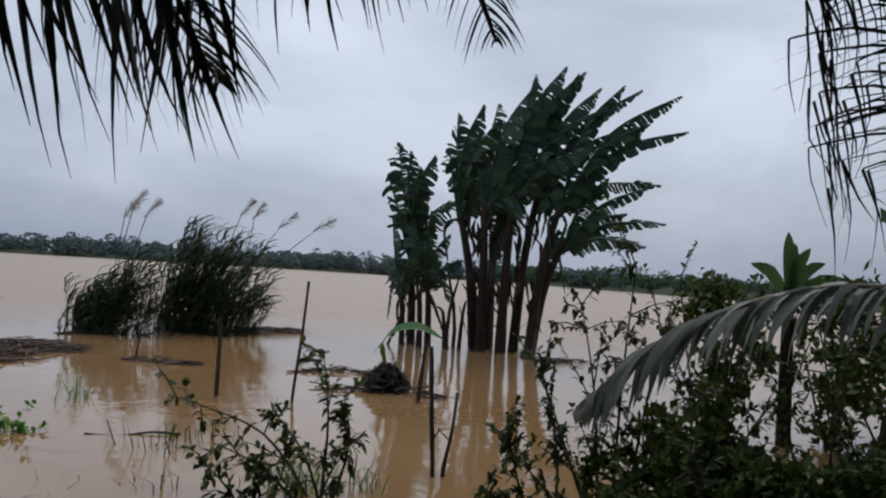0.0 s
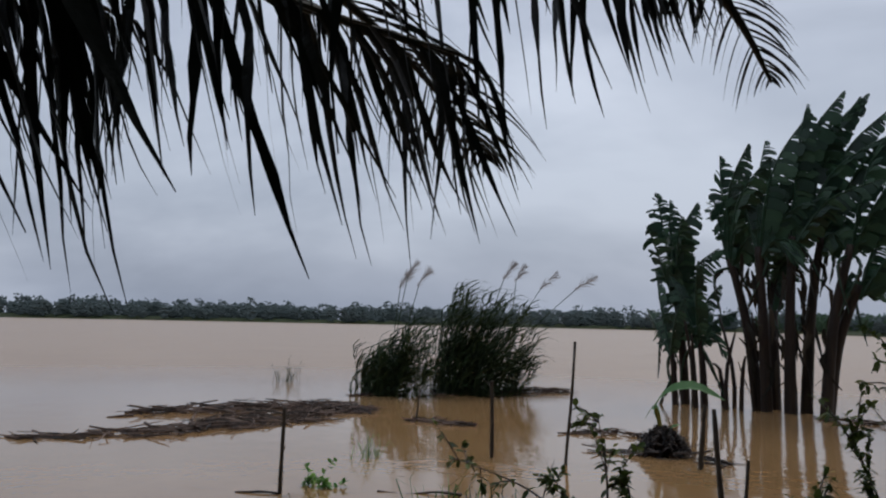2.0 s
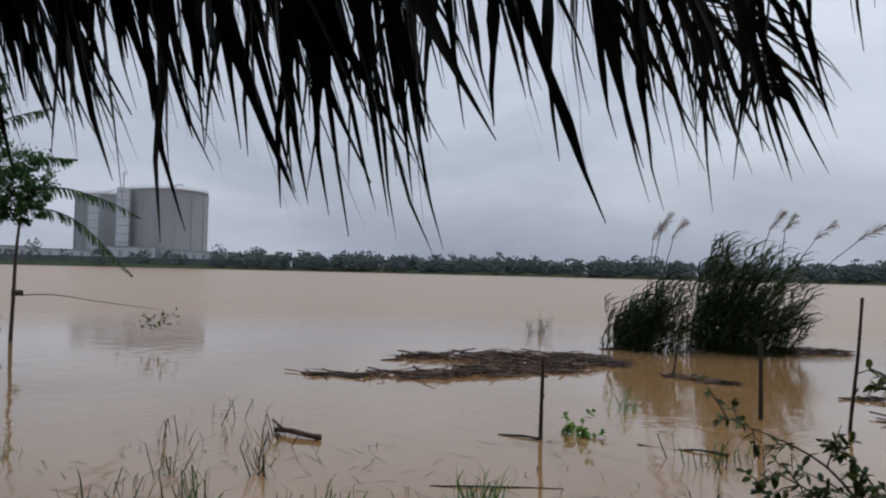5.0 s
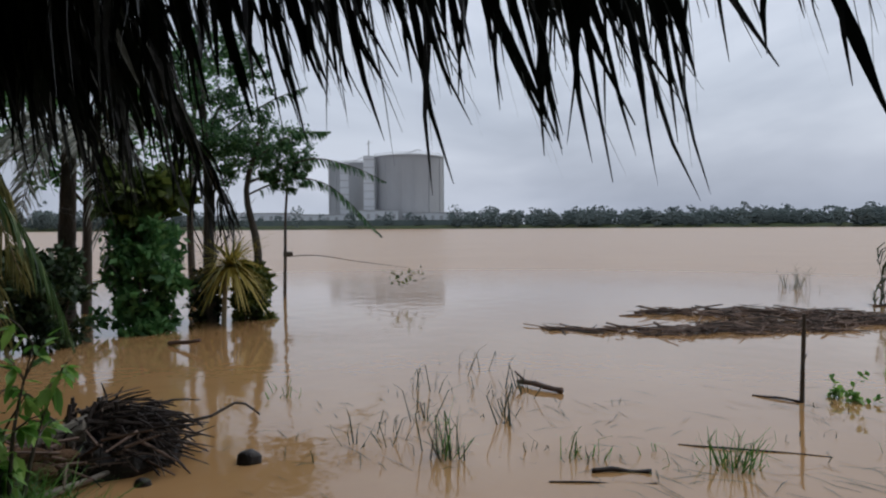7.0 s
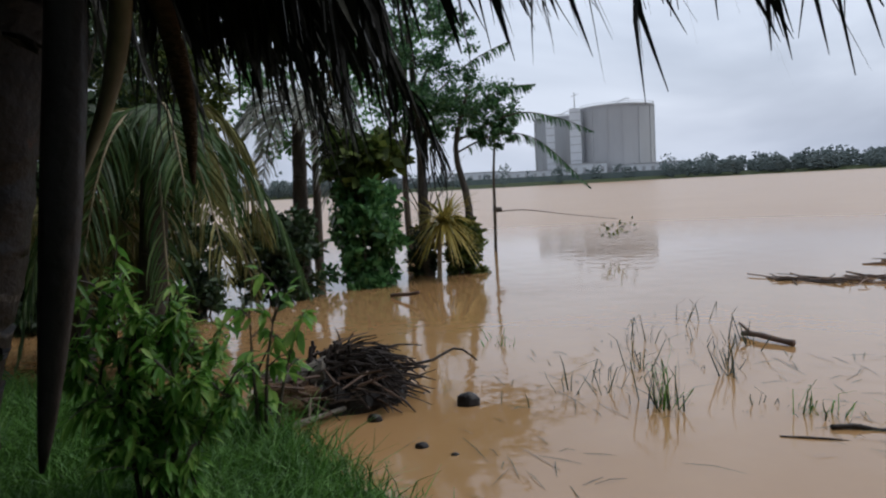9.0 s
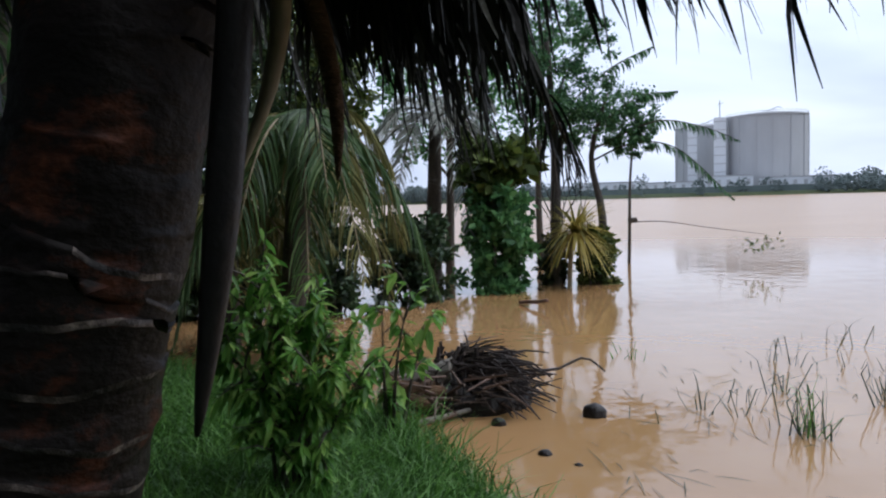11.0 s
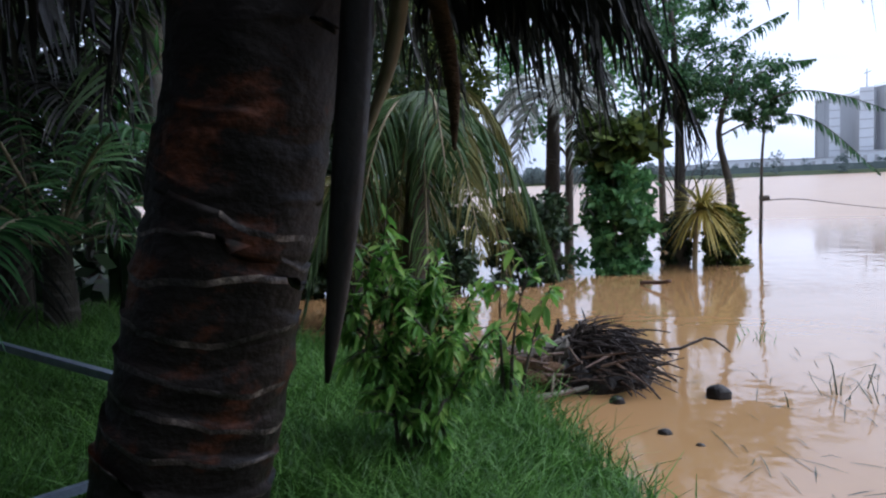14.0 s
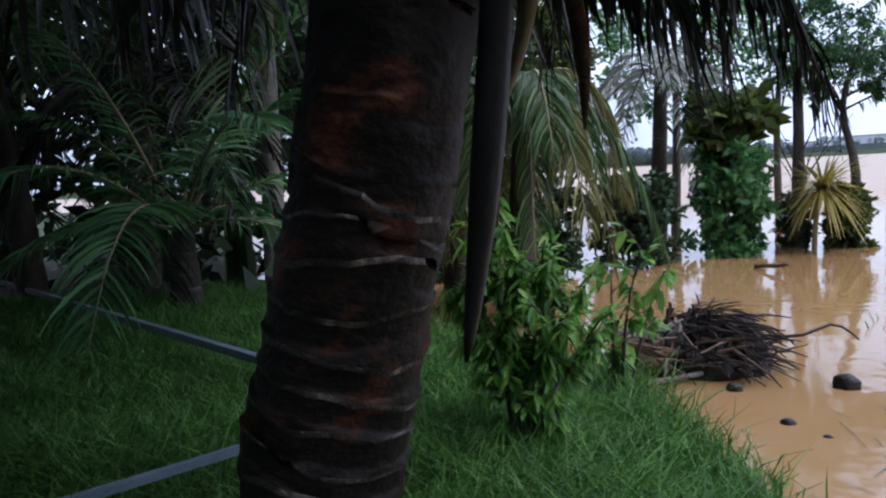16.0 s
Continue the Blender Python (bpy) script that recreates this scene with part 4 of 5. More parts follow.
branches = [([(0.2, 0.6, 2.2), (0.5, 1.3, 2.5), (0.8, 2.0, 2.35), (1.3, 2.75, 1.45)], 26, 0.30), ([(0.2, 0.6, 2.4), (0.6, 1.6, 2.85), (0.9, 2.3, 2.75), (1.2, 2.9, 2.45)], 24, 0.28),
            ([(0.2, 0.7, 2.8), (0.4, 1.4, 3.3), (0.5, 2.1, 3.4)], 22, 0.3), ([(0, 0, 3.0), (0.3, 0.9, 3.8), (0.4, 1.7, 4.2)], 24, 0.3),
            ([(0, 0, 3.2), (-0.2, 0.4, 4.0), (0.0, 1.0, 4.7)], 24, 0.3), ([(0, 0, 2.8), (0.2, -0.6, 3.4), (0.2, -1.3, 3.6)], 24, 0.3)]
for path, cnt, L in branches:
    frond(path, cnt * 2, L * 0.8, 0.05, M_CANOPY, M_BARK, ft, droop=1.5, steps=3, thick=0.018, rise=0.0, fold=0)
f = Form()
crown_form(f, (0.25, 0.9, 3.05), (0.75, 1.05, 0.65), 100, 70, 0.075, 0.45)
crown_form(f, (0.35, 1.35, 2.55), (0.4, 0.5, 0.3), 30, 60, 0.075, 0.45)
crown_form(f, (0.1, 0.0, 3.2), (0.8, 0.8, 0.9), 55, 60, 0.08, 0.45)
crown_form(f, (0.1, 0.2, 4.4), (0.9, 1.1, 0.7), 60, 60, 0.09, 0.45)
tagged(part("crown", f, M_CANOPY, ft), kind="stuff")
for k in range(14):
    f = Form()
    b = Vector((0.05, 0.0, rnd(0.7, 1.6)))
    e = b + Vector((rnd(-0.2, 0.4), rnd(-0.8, 0.8), rnd(0.7, 1.4)))
    f.tube(bend([b, b.lerp(e, 0.5) + away() * 0.1, e], 5), [0.015, 0.013, 0.011, 0.009, 0.006, 0.003], 4)
    part("twig", f, M_BARK, ft)

# the bare pole with its side branch
random.seed(59)
pl = thing("wooden_pole", (-16.5, 6.02, 0), "thin bare wooden pole standing in the flood", "pole")
f = Form()
f.tube(bend([(0, 0, -0.8), (0.05, 0.02, 0.9), (0.02, 0.05, 1.9), (0.12, 0.1, 2.9)], 10), [0.045 - 0.002 * i for i in range(11)], 7)
part("pole", f, M_BARK, pl)
f = Form()
f.tube(bend([(0, 0, 0.95), (0.5, 0.6, 0.98), (1.2, 1.3, 0.85), (2.0, 2.2, 0.7)], 12), [0.014 - 0.0008 * i for i in range(13)], 5)
part("side_branch", f, M_BARK, pl)
f = Form()
for k in range(60):
    leaf_card(f, Vector((1.9, 2.1, 0.55)) + Vector((random.gauss(0, 0.16), random.gauss(0, 0.2), random.gauss(0, 0.12) - 0.05)), 0.13, 0.3)
tagged(part("foliage", f, M_SHRUB, pl), kind="stuff")
f = Form()
f.tube([Vector((0, 0, 1.0)), Vector((0.1, 0.18, 1.02))], [0.07, 0.05], 7)
part("knot", f, M_BARK, pl)


# ---- banana clump ----
def banana_leaf(base, tip, bow, width, parent, mat, tear=1.0, n=34, wind=(0.25, 0, 0)):
    """A long leaf: midrib, and a blade torn into uneven lobes that trail down the wind."""
    base, tip, wind = Vector(base), Vector(tip), Vector(wind)
    pts = bend([base, base.lerp(tip, 0.5) + Vector(bow), tip], n)
    f = Form()
    f.tube(pts, [0.035 * (1.1 - i / n) + 0.004 for i in range(n + 1)], 5)
    ob = part("leaf", f, M_BANANA, parent)
    f = Form()
    face = (away() * 0.55 + Vector((0, -1, 0))).normalized()
    for s in (-1, 1):
        i = 3
        while i < n:
            lobe = min(n - i, random.choice((1, 1, 1, 1, 2, 2, 3)))
            sway = wind * rnd(0.8, 1.6) + Vector((0, 0, -rnd(0.15, 0.5))) + away() * 0.10 * tear
            gap = 0.35 * tear * random.random()
            cols = []
            reach = rnd(0.82, 1.08)
            for c in range(lobe * 2 + 1):
                x = min(i + gap + (lobe - gap) * c / (lobe * 2), n - 1e-4)
                k = int(x)
                p = pts[k].lerp(pts[k + 1], x - k)
                d = (pts[k + 1] - pts[k]).normalized()
                side = d.cross(face).normalized()
                u = x / n
                w = width * (0.30 + 0.70 * math.sin(min(1.0, u * 1.12) * math.pi) ** 0.55) * (1 if u < 0.92 else 1 - (u - 0.92) * 6)
                across = side * s
                go = (across * (0.3 if across.x < 0 else 1) + d * 0.5 + sway).normalized()
                L = w * (reach if 0 < c < lobe * 2 else reach * rnd(0.80, 0.95))
                cols.append((p, p + go * L * 0.55, p + (go + Vector((0, 0, -0.22)) + wind * 0.2) * L))
            k0 = len(f.v)
            for q in cols:
                f.v += q
            for c in range(lobe * 2):
                for j in range(2):
                    a = k0 + c * 3 + j
                    f.f.append((a, a + 1, a + 4, a + 3))
            i += lobe
    part("blade", f, mat, ob)


def banana(place, h, lean, leaves, seed, label, scale=1.0, radius=0.11):
    random.seed(seed)
    t = thing("banana_plant", place, label, "banana plant", "banana clump in the flood")
    top = Vector((lean[0], lean[1], h))
    f = Form()
    f.tube(bend([(0, 0, -0.8), top * 0.5 + Vector((-lean[0] * 0.12, 0, 0)), top], 10), [radius * (1.2 - 0.055 * i) for i in range(11)], 10)
    part("stem", f, M_BANANA_STEM, t, smooth=True)
    for dx, dz, L in leaves:
        tip = top + Vector((dx * 1.12, rnd(-0.7, 0.7), dz * 1.14))
        bow = Vector((-0.10 * L if dx > 0.3 else -0.05, rnd(-0.1, 0.1), 0.16 * L))
        banana_leaf(top - UP * 0.25, tip, bow, (0.36 if dx < 1.7 else 0.28) * scale * rnd(0.85, 1.15), t, M_BANANA)
    for k in range(2 if h > 2.5 else 1):
        tip = top + Vector((rnd(-0.6, 0.8), rnd(-0.5, 0.5), rnd(-0.7, 0.5))) * scale
        banana_leaf(top - UP * 0.3, tip, (rnd(-0.1, 0.15), 0, 0.45), 0.30 * scale, t, M_BANANA, n=14)
    for k in range(2):
        e = top + Vector((rnd(-0.5, 0.6), rnd(-0.3, 0.3), -rnd(0.9, 1.8)))
        banana_leaf(top - UP * 0.2, e, (rnd(-0.3, 0.3), 0, 0.35), 0.10, t, M_BANANA_DEAD, n=16, wind=(0, 0, -0.6))
    return t


BL = "tall banana plant with wind-torn dark green leaves standing in flood water"
banana((0.95, 17.0, 0), 3.2, (-0.55, 0.1), [(-0.15, 2.0, 2), (0.35, 2.1, 2), (0.7, 1.8, 2), (-0.3, 1.3, 1.5), (0.9, 0.7, 1.2)], 61, BL)
banana((1.05, 16.6, 0), 3.4, (-0.1, 0), [(0.2, 2.1, 2), (0.9, 2.4, 2), (1.3, 2.2, 2), (-0.35, 1.5, 1.5), (1.2, 0.9, 1.5)], 62, BL)
banana((1.45, 16.5, 0), 3.6, (0.15, 0.1), [(0.9, 2.6, 2.6), (1.4, 2.7, 2.6), (0.3, 2.4, 2.4), (1.9, 1.9, 2.4), (1.4, 0.9, 1.6)], 63, BL)
banana((1.75, 16.8, 0), 3.7, (0.45, 0.2), [(0.7, 2.5, 2.5), (1.3, 2.4, 2.5), (1.9, 2.1, 2.5), (2.3, 1.6, 2.6), (0.2, 2.2, 2)], 64, BL)
banana((2.05, 16.5, 0), 3.4, (0.6, 0), [(2.3, 2.3, 2.8), (2.7, 1.75, 2.9), (1.2, 2.5, 2.5), (2.1, 0.55, 2.2), (1.5, 1.6, 2)], 65, BL)
banana((2.1, 16.7, 0), 2.6, (0.7, -0.1), [(1.5, 1.1, 1.7), (2.0, 0.45, 1.9), (1.5, -0.05, 1.5), (0.8, 1.3, 1.4), (1.3, 0.65, 1.5)], 66, BL, 0.8)
banana((1.25, 17.2, 0), 2.7, (0.0, 0.2), [(0.3, 1.6, 1.5), (-0.4, 1.3, 1.4), (0.9, 1.2, 1.4), (0.6, 0.5, 1.0)], 67, BL)
banana((-0.55, 17.3, 0), 2.2, (-0.15, 0.1), [(-0.42, 2.3, 2.2), (0.38, 2.05, 2.1), (-0.15, 2.1, 2), (0.1, 1.7, 2), (0.75, 1.1, 1.4), (-0.55, 1.5, 1.4)], 68, BL, 1.1, 0.1)
banana((-0.15, 16.9, 0), 1.5, (-0.1, 0.1), [(-0.55, 1.2, 1.2), (0.4, 1.0, 1.2), (-0.7, 0.4, 0.8), (0.7, 0.5, 0.9), (0.0, 1.4, 1.1)], 69, "smaller banana plant beside the tall clump in flood water", 0.75, 0.08)
banana((-0.75, 17.0, 0), 1.3, (-0.1, 0.0), [(-0.3, 1.5, 1.2), (-0.5, 0.7, 0.9), (0.3, 0.9, 0.9)], 70, "smaller banana plant beside the tall clump in flood water", 0.6, 0.07)
random.seed(71)
for k in range(13):
    x = rnd(-0.5, 2.3)
    f = Form()
    f.tube(bend([(0, 0, -0.6), (rnd(-0.1, 0.1), 0, 0.7), (rnd(-0.25, 0.25), rnd(-0.1, 0.1), rnd(0.9, 2.2))], 5), [0.055, 0.05, 0.045, 0.04, 0.03, 0.02], 7)
    solid("banana_sucker", f, M_BANANA_STEM, "bare banana sucker stem rising from flood water", "banana stem", "banana suckers", smooth=True, place=(x, 16.6 + rnd(-0.3, 0.5), 0))
random.seed(72)
f = Form()
for k in range(60):
    p = Vector((rnd(0.5, 2.2), 16.5 + rnd(-0.3, 0.6), rnd(0.9, 3.3)))
    f.strip(bend([p, p + Vector((rnd(-0.1, 0.2), rnd(-0.1, 0.1), -0.3)), p + Vector((rnd(-0.2, 0.3), 0, -rnd(0.5, 1.0)))], 3), [0.02, 0.05, 0.04, 0.01], Vector((rnd(-1, 1), rnd(-1, 1), 0)).normalized())
solid("hanging_dead_leaves", f, M_BANANA_DEAD, "brown dead banana leaves hanging round the stems", "dead leaves", kind="stuff")


# ---- reeds ----
def reed_clump(place, w, d, count, h, label, seed, plumes):
    random.seed(seed)
    t = thing("reed_clump", place, label, "reeds", "reed clumps in the flood")
    f = Form()
    for k in range(count):
        b = Vector((max(-1.25, min(1.25, random.gauss(0, 0.55))) * w, rnd(-d, d), -0.3))
        v = b.x / w
        H = h * (0.38 + 0.62 * random.random() ** 1.4) * (1 - 0.30 * min(1.3, abs(v)) ** 2) * (1 + 0.3 * noise.noise((b.x * 2.3, seed, 0)))
        lean = Vector(((0.14 + 0.20 * v + rnd(-0.06, 0.16)) * H, rnd(-0.12, 0.12) * H, 0))
        st = bend([b, b + lean * 0.28 + UP * H * 0.55, b + lean + UP * H], 6)
        f.tube(st, [0.012, 0.011, 0.010, 0.009, 0.008, 0.006, 0.003], 4, cap=False)
        for j in range(10):
            i = random.choice((1, 2, 3, 4, 4, 5, 5, 6))
            p = st[i]
            left = random.random() < 0.22
            go = Vector((rnd(-0.75, -0.2) if left else rnd(0.1, 0.8), rnd(-0.4, 0.4), rnd(0.8, 1.3))).normalized()
            L = rnd(0.35, 0.8) * (0.7 if left else 1)
            q = p + go * L * 0.4
            go2 = (go + Vector((0.75, 0, -0.35))).normalized()
            q2 = q + go2 * L * 0.35
            q3 = q2 + (go2 + Vector((0.55, 0, -rnd(0.5, 1.1)))).normalized() * L * 0.4
            f.strip([p, q, q2, q3], [0.008, 0.017, 0.013, 0.002], go.cross(UP + away() * 0.6).normalized())
    tagged(part("reed_mass", f, M_REED, t), kind="stuff")
    for (x, H, lx) in plumes:
        f = Form()
        b = Vector((x, rnd(-0.2, 0.2), 0.5))
        e = b + Vector((lx, 0, H - 0.5))
        f.tube(bend([b, b.lerp(e, 0.55) - Vector((lx * 0.12, 0, 0)), e], 8), [0.009] * 8 + [0.004], 4)
        pl = part("plume_stem", f, M_REED, t)
        f = Form()
        dr = (e - b).normalized() + Vector((0.55, 0, 0))
        for j in range(80):
            u = rnd(0, 1)
            p = e + dr * (u - 0.25) * 0.42
            s = 0.13 * math.sin(math.pi * (0.12 + 0.85 * u))
            go = (dr.normalized() * 0.7 + away() * 0.6 + Vector((0.35, 0, 0))).normalized()
            f.strip([p, p + go * s * 1.2, p + go * s * 2.2], [0.003, 0.005, 0.001], go.cross(away()).normalized())
        tagged(part("plume", f, M_PLUME, pl, "pale feathery plume"), kind="stuff")


reed_clump((-7.1, 15.6, 0), 0.62, 0.35, 130, 1.85, "green reed clump with pale plumes standing in flood water", 81, [(0.25, 2.75, 0.35), (0.4, 2.6, 0.45), (0.1, 2.55, 0.2)])
reed_clump((-5.65, 16.75, 0), 0.80, 0.4, 210, 2.75, "dense tall reed clump bent by wind in flood water", 82, [(0.5, 2.8, 0.6), (0.9, 2.6, 1.1), (1.1, 2.55, 1.75)])
reed_clump((-4.75, 17.4, 0), 0.45, 0.3, 45, 2.3, "sparse reed stems bent by wind in flood water", 83, [(0.1, 2.8, 0.2)])


# ---- sticks, floating things ----
def stick(points, radius, label, seed, twigs=3, name="wooden_stake", mat=M_BARK):
    random.seed(seed)
    pts = bend(points, 10)
    o = pts[0].copy()
    pts = [p - o for p in pts]
    t = thing(name, o, label, "stake")
    f = Form()
    f.tube(pts, [radius * (1.1 - 0.03 * i) * rnd(0.85, 1.15) for i in range(11)], 8)
    part("pole", f, mat, t)
    for k in range(twigs):
        f = Form()
        p = pts[random.randint(5, 9)]
        f.tube([p, p + Vector((rnd(-0.12, 0.12), rnd(-0.1, 0.1), rnd(0.03, 0.12)))], [radius * 0.45, radius * 0.2], 5)
        part("twig", f, mat, t)


stick([(-3.92, 6.33, -0.8), (-3.93, 6.33, 0.0), (-3.92, 6.34, 0.82)], 0.022, "dark straight stake standing in flood water", 91, 1)
stick([(-2.62, 9.1, -0.8), (-2.62, 9.12, 0.0), (-2.63, 9.15, 0.5), (-2.64, 9.15, 0.95)], 0.027, "short brown stake standing in flood water", 92)
stick([(-1.70, 9.1, -0.8), (-1.68, 9.1, 0.0), (-1.6, 9.05, 0.8), (-1.55, 9.0, 1.48)], 0.022, "tall thin knotted stake standing in flood water", 93, 4)
stick([(0.10, 6.08, -0.6), (0.09, 6.1, 0.0), (0.05, 6.15, 0.55), (0.02, 6.2, 1.05)], 0.022, "thin brown stake standing in flood water", 94, 2)
stick([(0.16, 6.12, -0.6), (0.17, 6.12, 0.0), (0.23, 6.16, 0.35), (0.26, 6.2, 0.68)], 0.018, "short leaning brown stake in flood water", 95, 1)
stick([(-0.14, 9.5, -0.6), (-0.14, 9.5, 0.0), (-0.1, 9.5, 0.5), (-0.08, 9.5, 0.75)], 0.03, "short brown stake beside the floating raft", 96, 2)
stick([(-4.75, 11.8, -0.6), (-4.75, 11.8, 0.0), (-4.68, 11.8, 0.55)], 0.02, "thin stake near the reeds", 97, 1)


def drift(points, width, count, label, seed, lmin=0.25, lmax=0.9, mat=M_DRIFT, name="driftwood_mat", height=0.08):
    """A mat of floating sticks along points."""
    random.seed(seed)
    f = Form()
    line = bend(points, 40)
    for k in range(count):
        i = random.randint(0, 39)
        d = (line[i + 1] - line[i]).normalized()
        nrm = Vector((-d.y, d.x, 0))
        edge = math.sin(math.pi * (i + 1) / 42) ** 0.5
        p = line[i] + nrm * random.gauss(0, width * 0.4 * edge) + UP * rnd(-0.01, height * edge)
        a = random.gauss(0, 0.75)
        go = Vector((d.x * math.cos(a) - d.y * math.sin(a), d.x * math.sin(a) + d.y * math.cos(a), random.gauss(0, 0.09)))
        L = rnd(lmin, lmax) * (0.65 if random.random() < 0.8 else 1.3)
        r = rnd(0.005, 0.014) * (1.6 if random.random() < 0.08 else 1)
        f.tube([p - go * L / 2, p + go * L * 0.1 + away() * 0.02, p + go * L / 2], [r, r, r * 0.6], 4)
    return solid(name, f, mat, label, "driftwood", "driftwood mats", kind="stuff")


drift([(-8.9, 7.6, 0), (-7.6, 8.7, 0), (-6.9, 9.9, 0), (-6.2, 11.2, 0)], 0.45, 240, "long brown mat of floating sticks and reed stems", 101)
drift([(-9.4, 10.4, 0), (-8.2, 11.6, 0), (-7.0, 12.6, 0), (-6.0, 12.4, 0)], 0.62, 420, "long brown mat of floating sticks and reed stems", 102, height=0.15)
drift([(-7.6, 9.6, 0), (-7.2, 11.0, 0), (-6.4, 11.9, 0)], 0.55, 200, "brown mat of floating sticks and reed stems", 103, height=0.12)
drift([(-4.9, 11.8, 0), (-4.2, 11.7, 0), (-3.7, 11.7, 0)], 0.25, 120, "small floating patch of brown plant litter", 104, 0.1, 0.4)
drift([(-5.0, 17.2, 0), (-4.2, 17.9, 0), (-3.4, 18.6, 0)], 0.35, 160, "floating sticks and a log beside the reeds", 105, 0.3, 1.0, height=0.14)
drift([(-7.6, 15.2, 0), (-6.2, 16.2, 0), (-4.8, 17.0, 0)], 0.3, 70, "floating sticks round the reed bases", 106, 0.2, 0.7)
drift([(-2.1, 11.6, 0), (-1.5, 11.9, 0), (-0.9, 11.8, 0)], 0.2, 60, "small floating patch of brown plant litter", 107, 0.1, 0.5)
drift([(1.9, 15.7, 0), (2.6, 15.3, 0), (3.2, 15.6, 0)], 0.2, 50, "floating sticks beside the banana clump", 108, 0.2, 0.8)
drift([(-1.35, 10.15, 0.0), (-0.6, 10.2, 0.02), (0.1, 9.95, 0)], 0.22, 46, "floating raft of sticks under a plant clump", 109, 0.3, 0.8, mat=M_ROOT)


def log(p, q, r, label, seed, mat=M_DRIFT, fork=False):
    random.seed(seed)
    p, q = Vector(p), Vector(q)
    f = Form()
    pts = bend([p, p.lerp(q, 0.35) + away() * 0.02, p.lerp(q, 0.7) + away() * 0.02, q], 10)
    f.tube(pts, [r * rnd(0.75, 1.1) for i in range(11)], 8)
    ob = solid("floating_stick", f, mat, label, "stick", "floating sticks", smooth=True)
    if fork:
        f = Form()
        f.tube([pts[2], pts[2] + Vector((-0.12, -0.05, 0.10))], [r * 0.6, r * 0.3], 5)
        part("twig", f, mat, ob)


log((-6.0, 4.66, 0.03), (-5.42, 4.74, 0.03), 0.03, "broken grey branch floating on flood water", 111, fork=True)
log((-9.45, 9.72, 0.0), (-9.2, 10.05, 0.01), 0.02, "short stick floating on flood water", 112)
log((-3.6, 3.38, 0.01), (-3.38, 3.70, 0.01), 0.018, "short dark stick floating on flood water", 113, M_ROOT)
log((-3.62, 3.02, 0.0), (-3.22, 3.57, 0.0), 0.008, "thin dark stick floating on flood water", 114, M_ROOT)
log((-3.12, 6.82, 0.0), (-2.3, 7.0, 0.01), 0.014, "thin brown stick floating on flood water", 115)
log((-4.35, 6.2, 0.0), (-3.92, 6.3, 0.01), 0.012, "thin stick floating beside a stake", 116, M_ROOT)
log((-10.7, 2.2, 0.03), (-10.0, 2.45, 0.14), 0.03, "grey branch half sunk in flood water", 117)
log((-4.98, 0.2, 0.05), (-5.48, 1.08, 0.07), 0.02, "bare pale branch lying by the root pile", 118, M_PALEBARK)
log((-3.7, 4.35, 0.0), (-2.9, 5.0, 0.0), 0.007, "thin dark stick floating on flood water", 119, M_ROOT)

# black plant clump on the raft, with a sprouting young banana
random.seed(121)
cl = thing("uprooted_plant", (-0.62, 10.35, 0), "uprooted young banana with a black root ball on a stick raft", "uprooted plant")
f = Form()
for k in range(700):
    a, r = rnd(0, 6.28), rnd(0.02, 0.37)
    p = Vector((math.cos(a) * r, math.sin(a) * r * 0.8, 0.36 * (1 - (r / 0.40) ** 2)))
    f.tube([p * 0.4, p, p + away() * 0.09 - UP * 0.05], [0.014, 0.012, 0.003], 4)
tagged(part("root_ball", f, M_ROOT, cl, "black tangled root ball"), kind="stuff")
f = Form()
f.tube(bend([(0, 0, 0.1), (-0.04, 0, 0.4), (-0.09, 0, 0.6)], 6), [0.045, 0.04, 0.035, 0.03, 0.028, 0.025, 0.02], 8)
part("stem", f, M_FROND_YELLOW, cl, "pale green stem")
for line, wide in (([(0, 0, 0.3), (-0.10, 0, 0.62), (0.08, 0.02, 0.86), (0.42, 0.05, 0.92), (0.78, 0.08, 0.74)], 1.0), ([(0, 0, 0.3), (-0.06, 0.05, 0.55), (-0.14, 0.1, 0.60), (-0.24, 0.1, 0.42)], 0.5), ([(0, 0, 0.2), (0.10, 0, 0.36), (0.22, 0, 0.40)], 0.35)):
    f = Form()
    f.strip(bend(line, 10), [wide * w for w in (0.02, 0.03, 0.05, 0.08, 0.11, 0.125, 0.125, 0.11, 0.08, 0.045, 0.004)], Vector((0.3, 1, 0.5)).normalized(), 0.3)
    part("leaf", f, M_FEATHER, cl)

# coconuts afloat
def nut(place, r, label, seed):
    bm_ = bmesh.new()
    bmesh.ops.create_icosphere(bm_, subdivisions=3, radius=r)
    for v in bm_.verts:
        n_ = v.co.normalized()
        v.co = v.co * (1 + 0.10 * noise.noise(n_ * 1.6 + Vector((seed, 0, 0)))) * (0.93 + 0.07 * math.cos(3 * math.atan2(n_.y, n_.z)))
        v.co.x *= 1.25
    me = bpy.data.meshes.new("coconut")
    bm_.to_mesh(me)
    bm_.free()
    me.materials.append(M_HUSK)
    me.polygons.foreach_set("use_smooth", [True] * len(me.polygons))
    ob = new("coconut", me)
    ob.location, ob.rotation_euler = place, (0.2, 0.1, 1.3)
    tagged(ob, label, "coconut", "coconuts afloat")


nut((-5.07, 1.54, 0.02), 0.075, "black wet coconut floating in brown flood water", 1)
nut((-5.0, 0.83, 0.01), 0.045, "small dark brown coconut husk floating by the bank", 2)
nut((-4.36, 1.0, -0.005), 0.04, "broken brown coconut husk in shallow water", 3)
nut((-4.15, 1.15, -0.01), 0.025, "small dark husk bit in shallow water", 4)

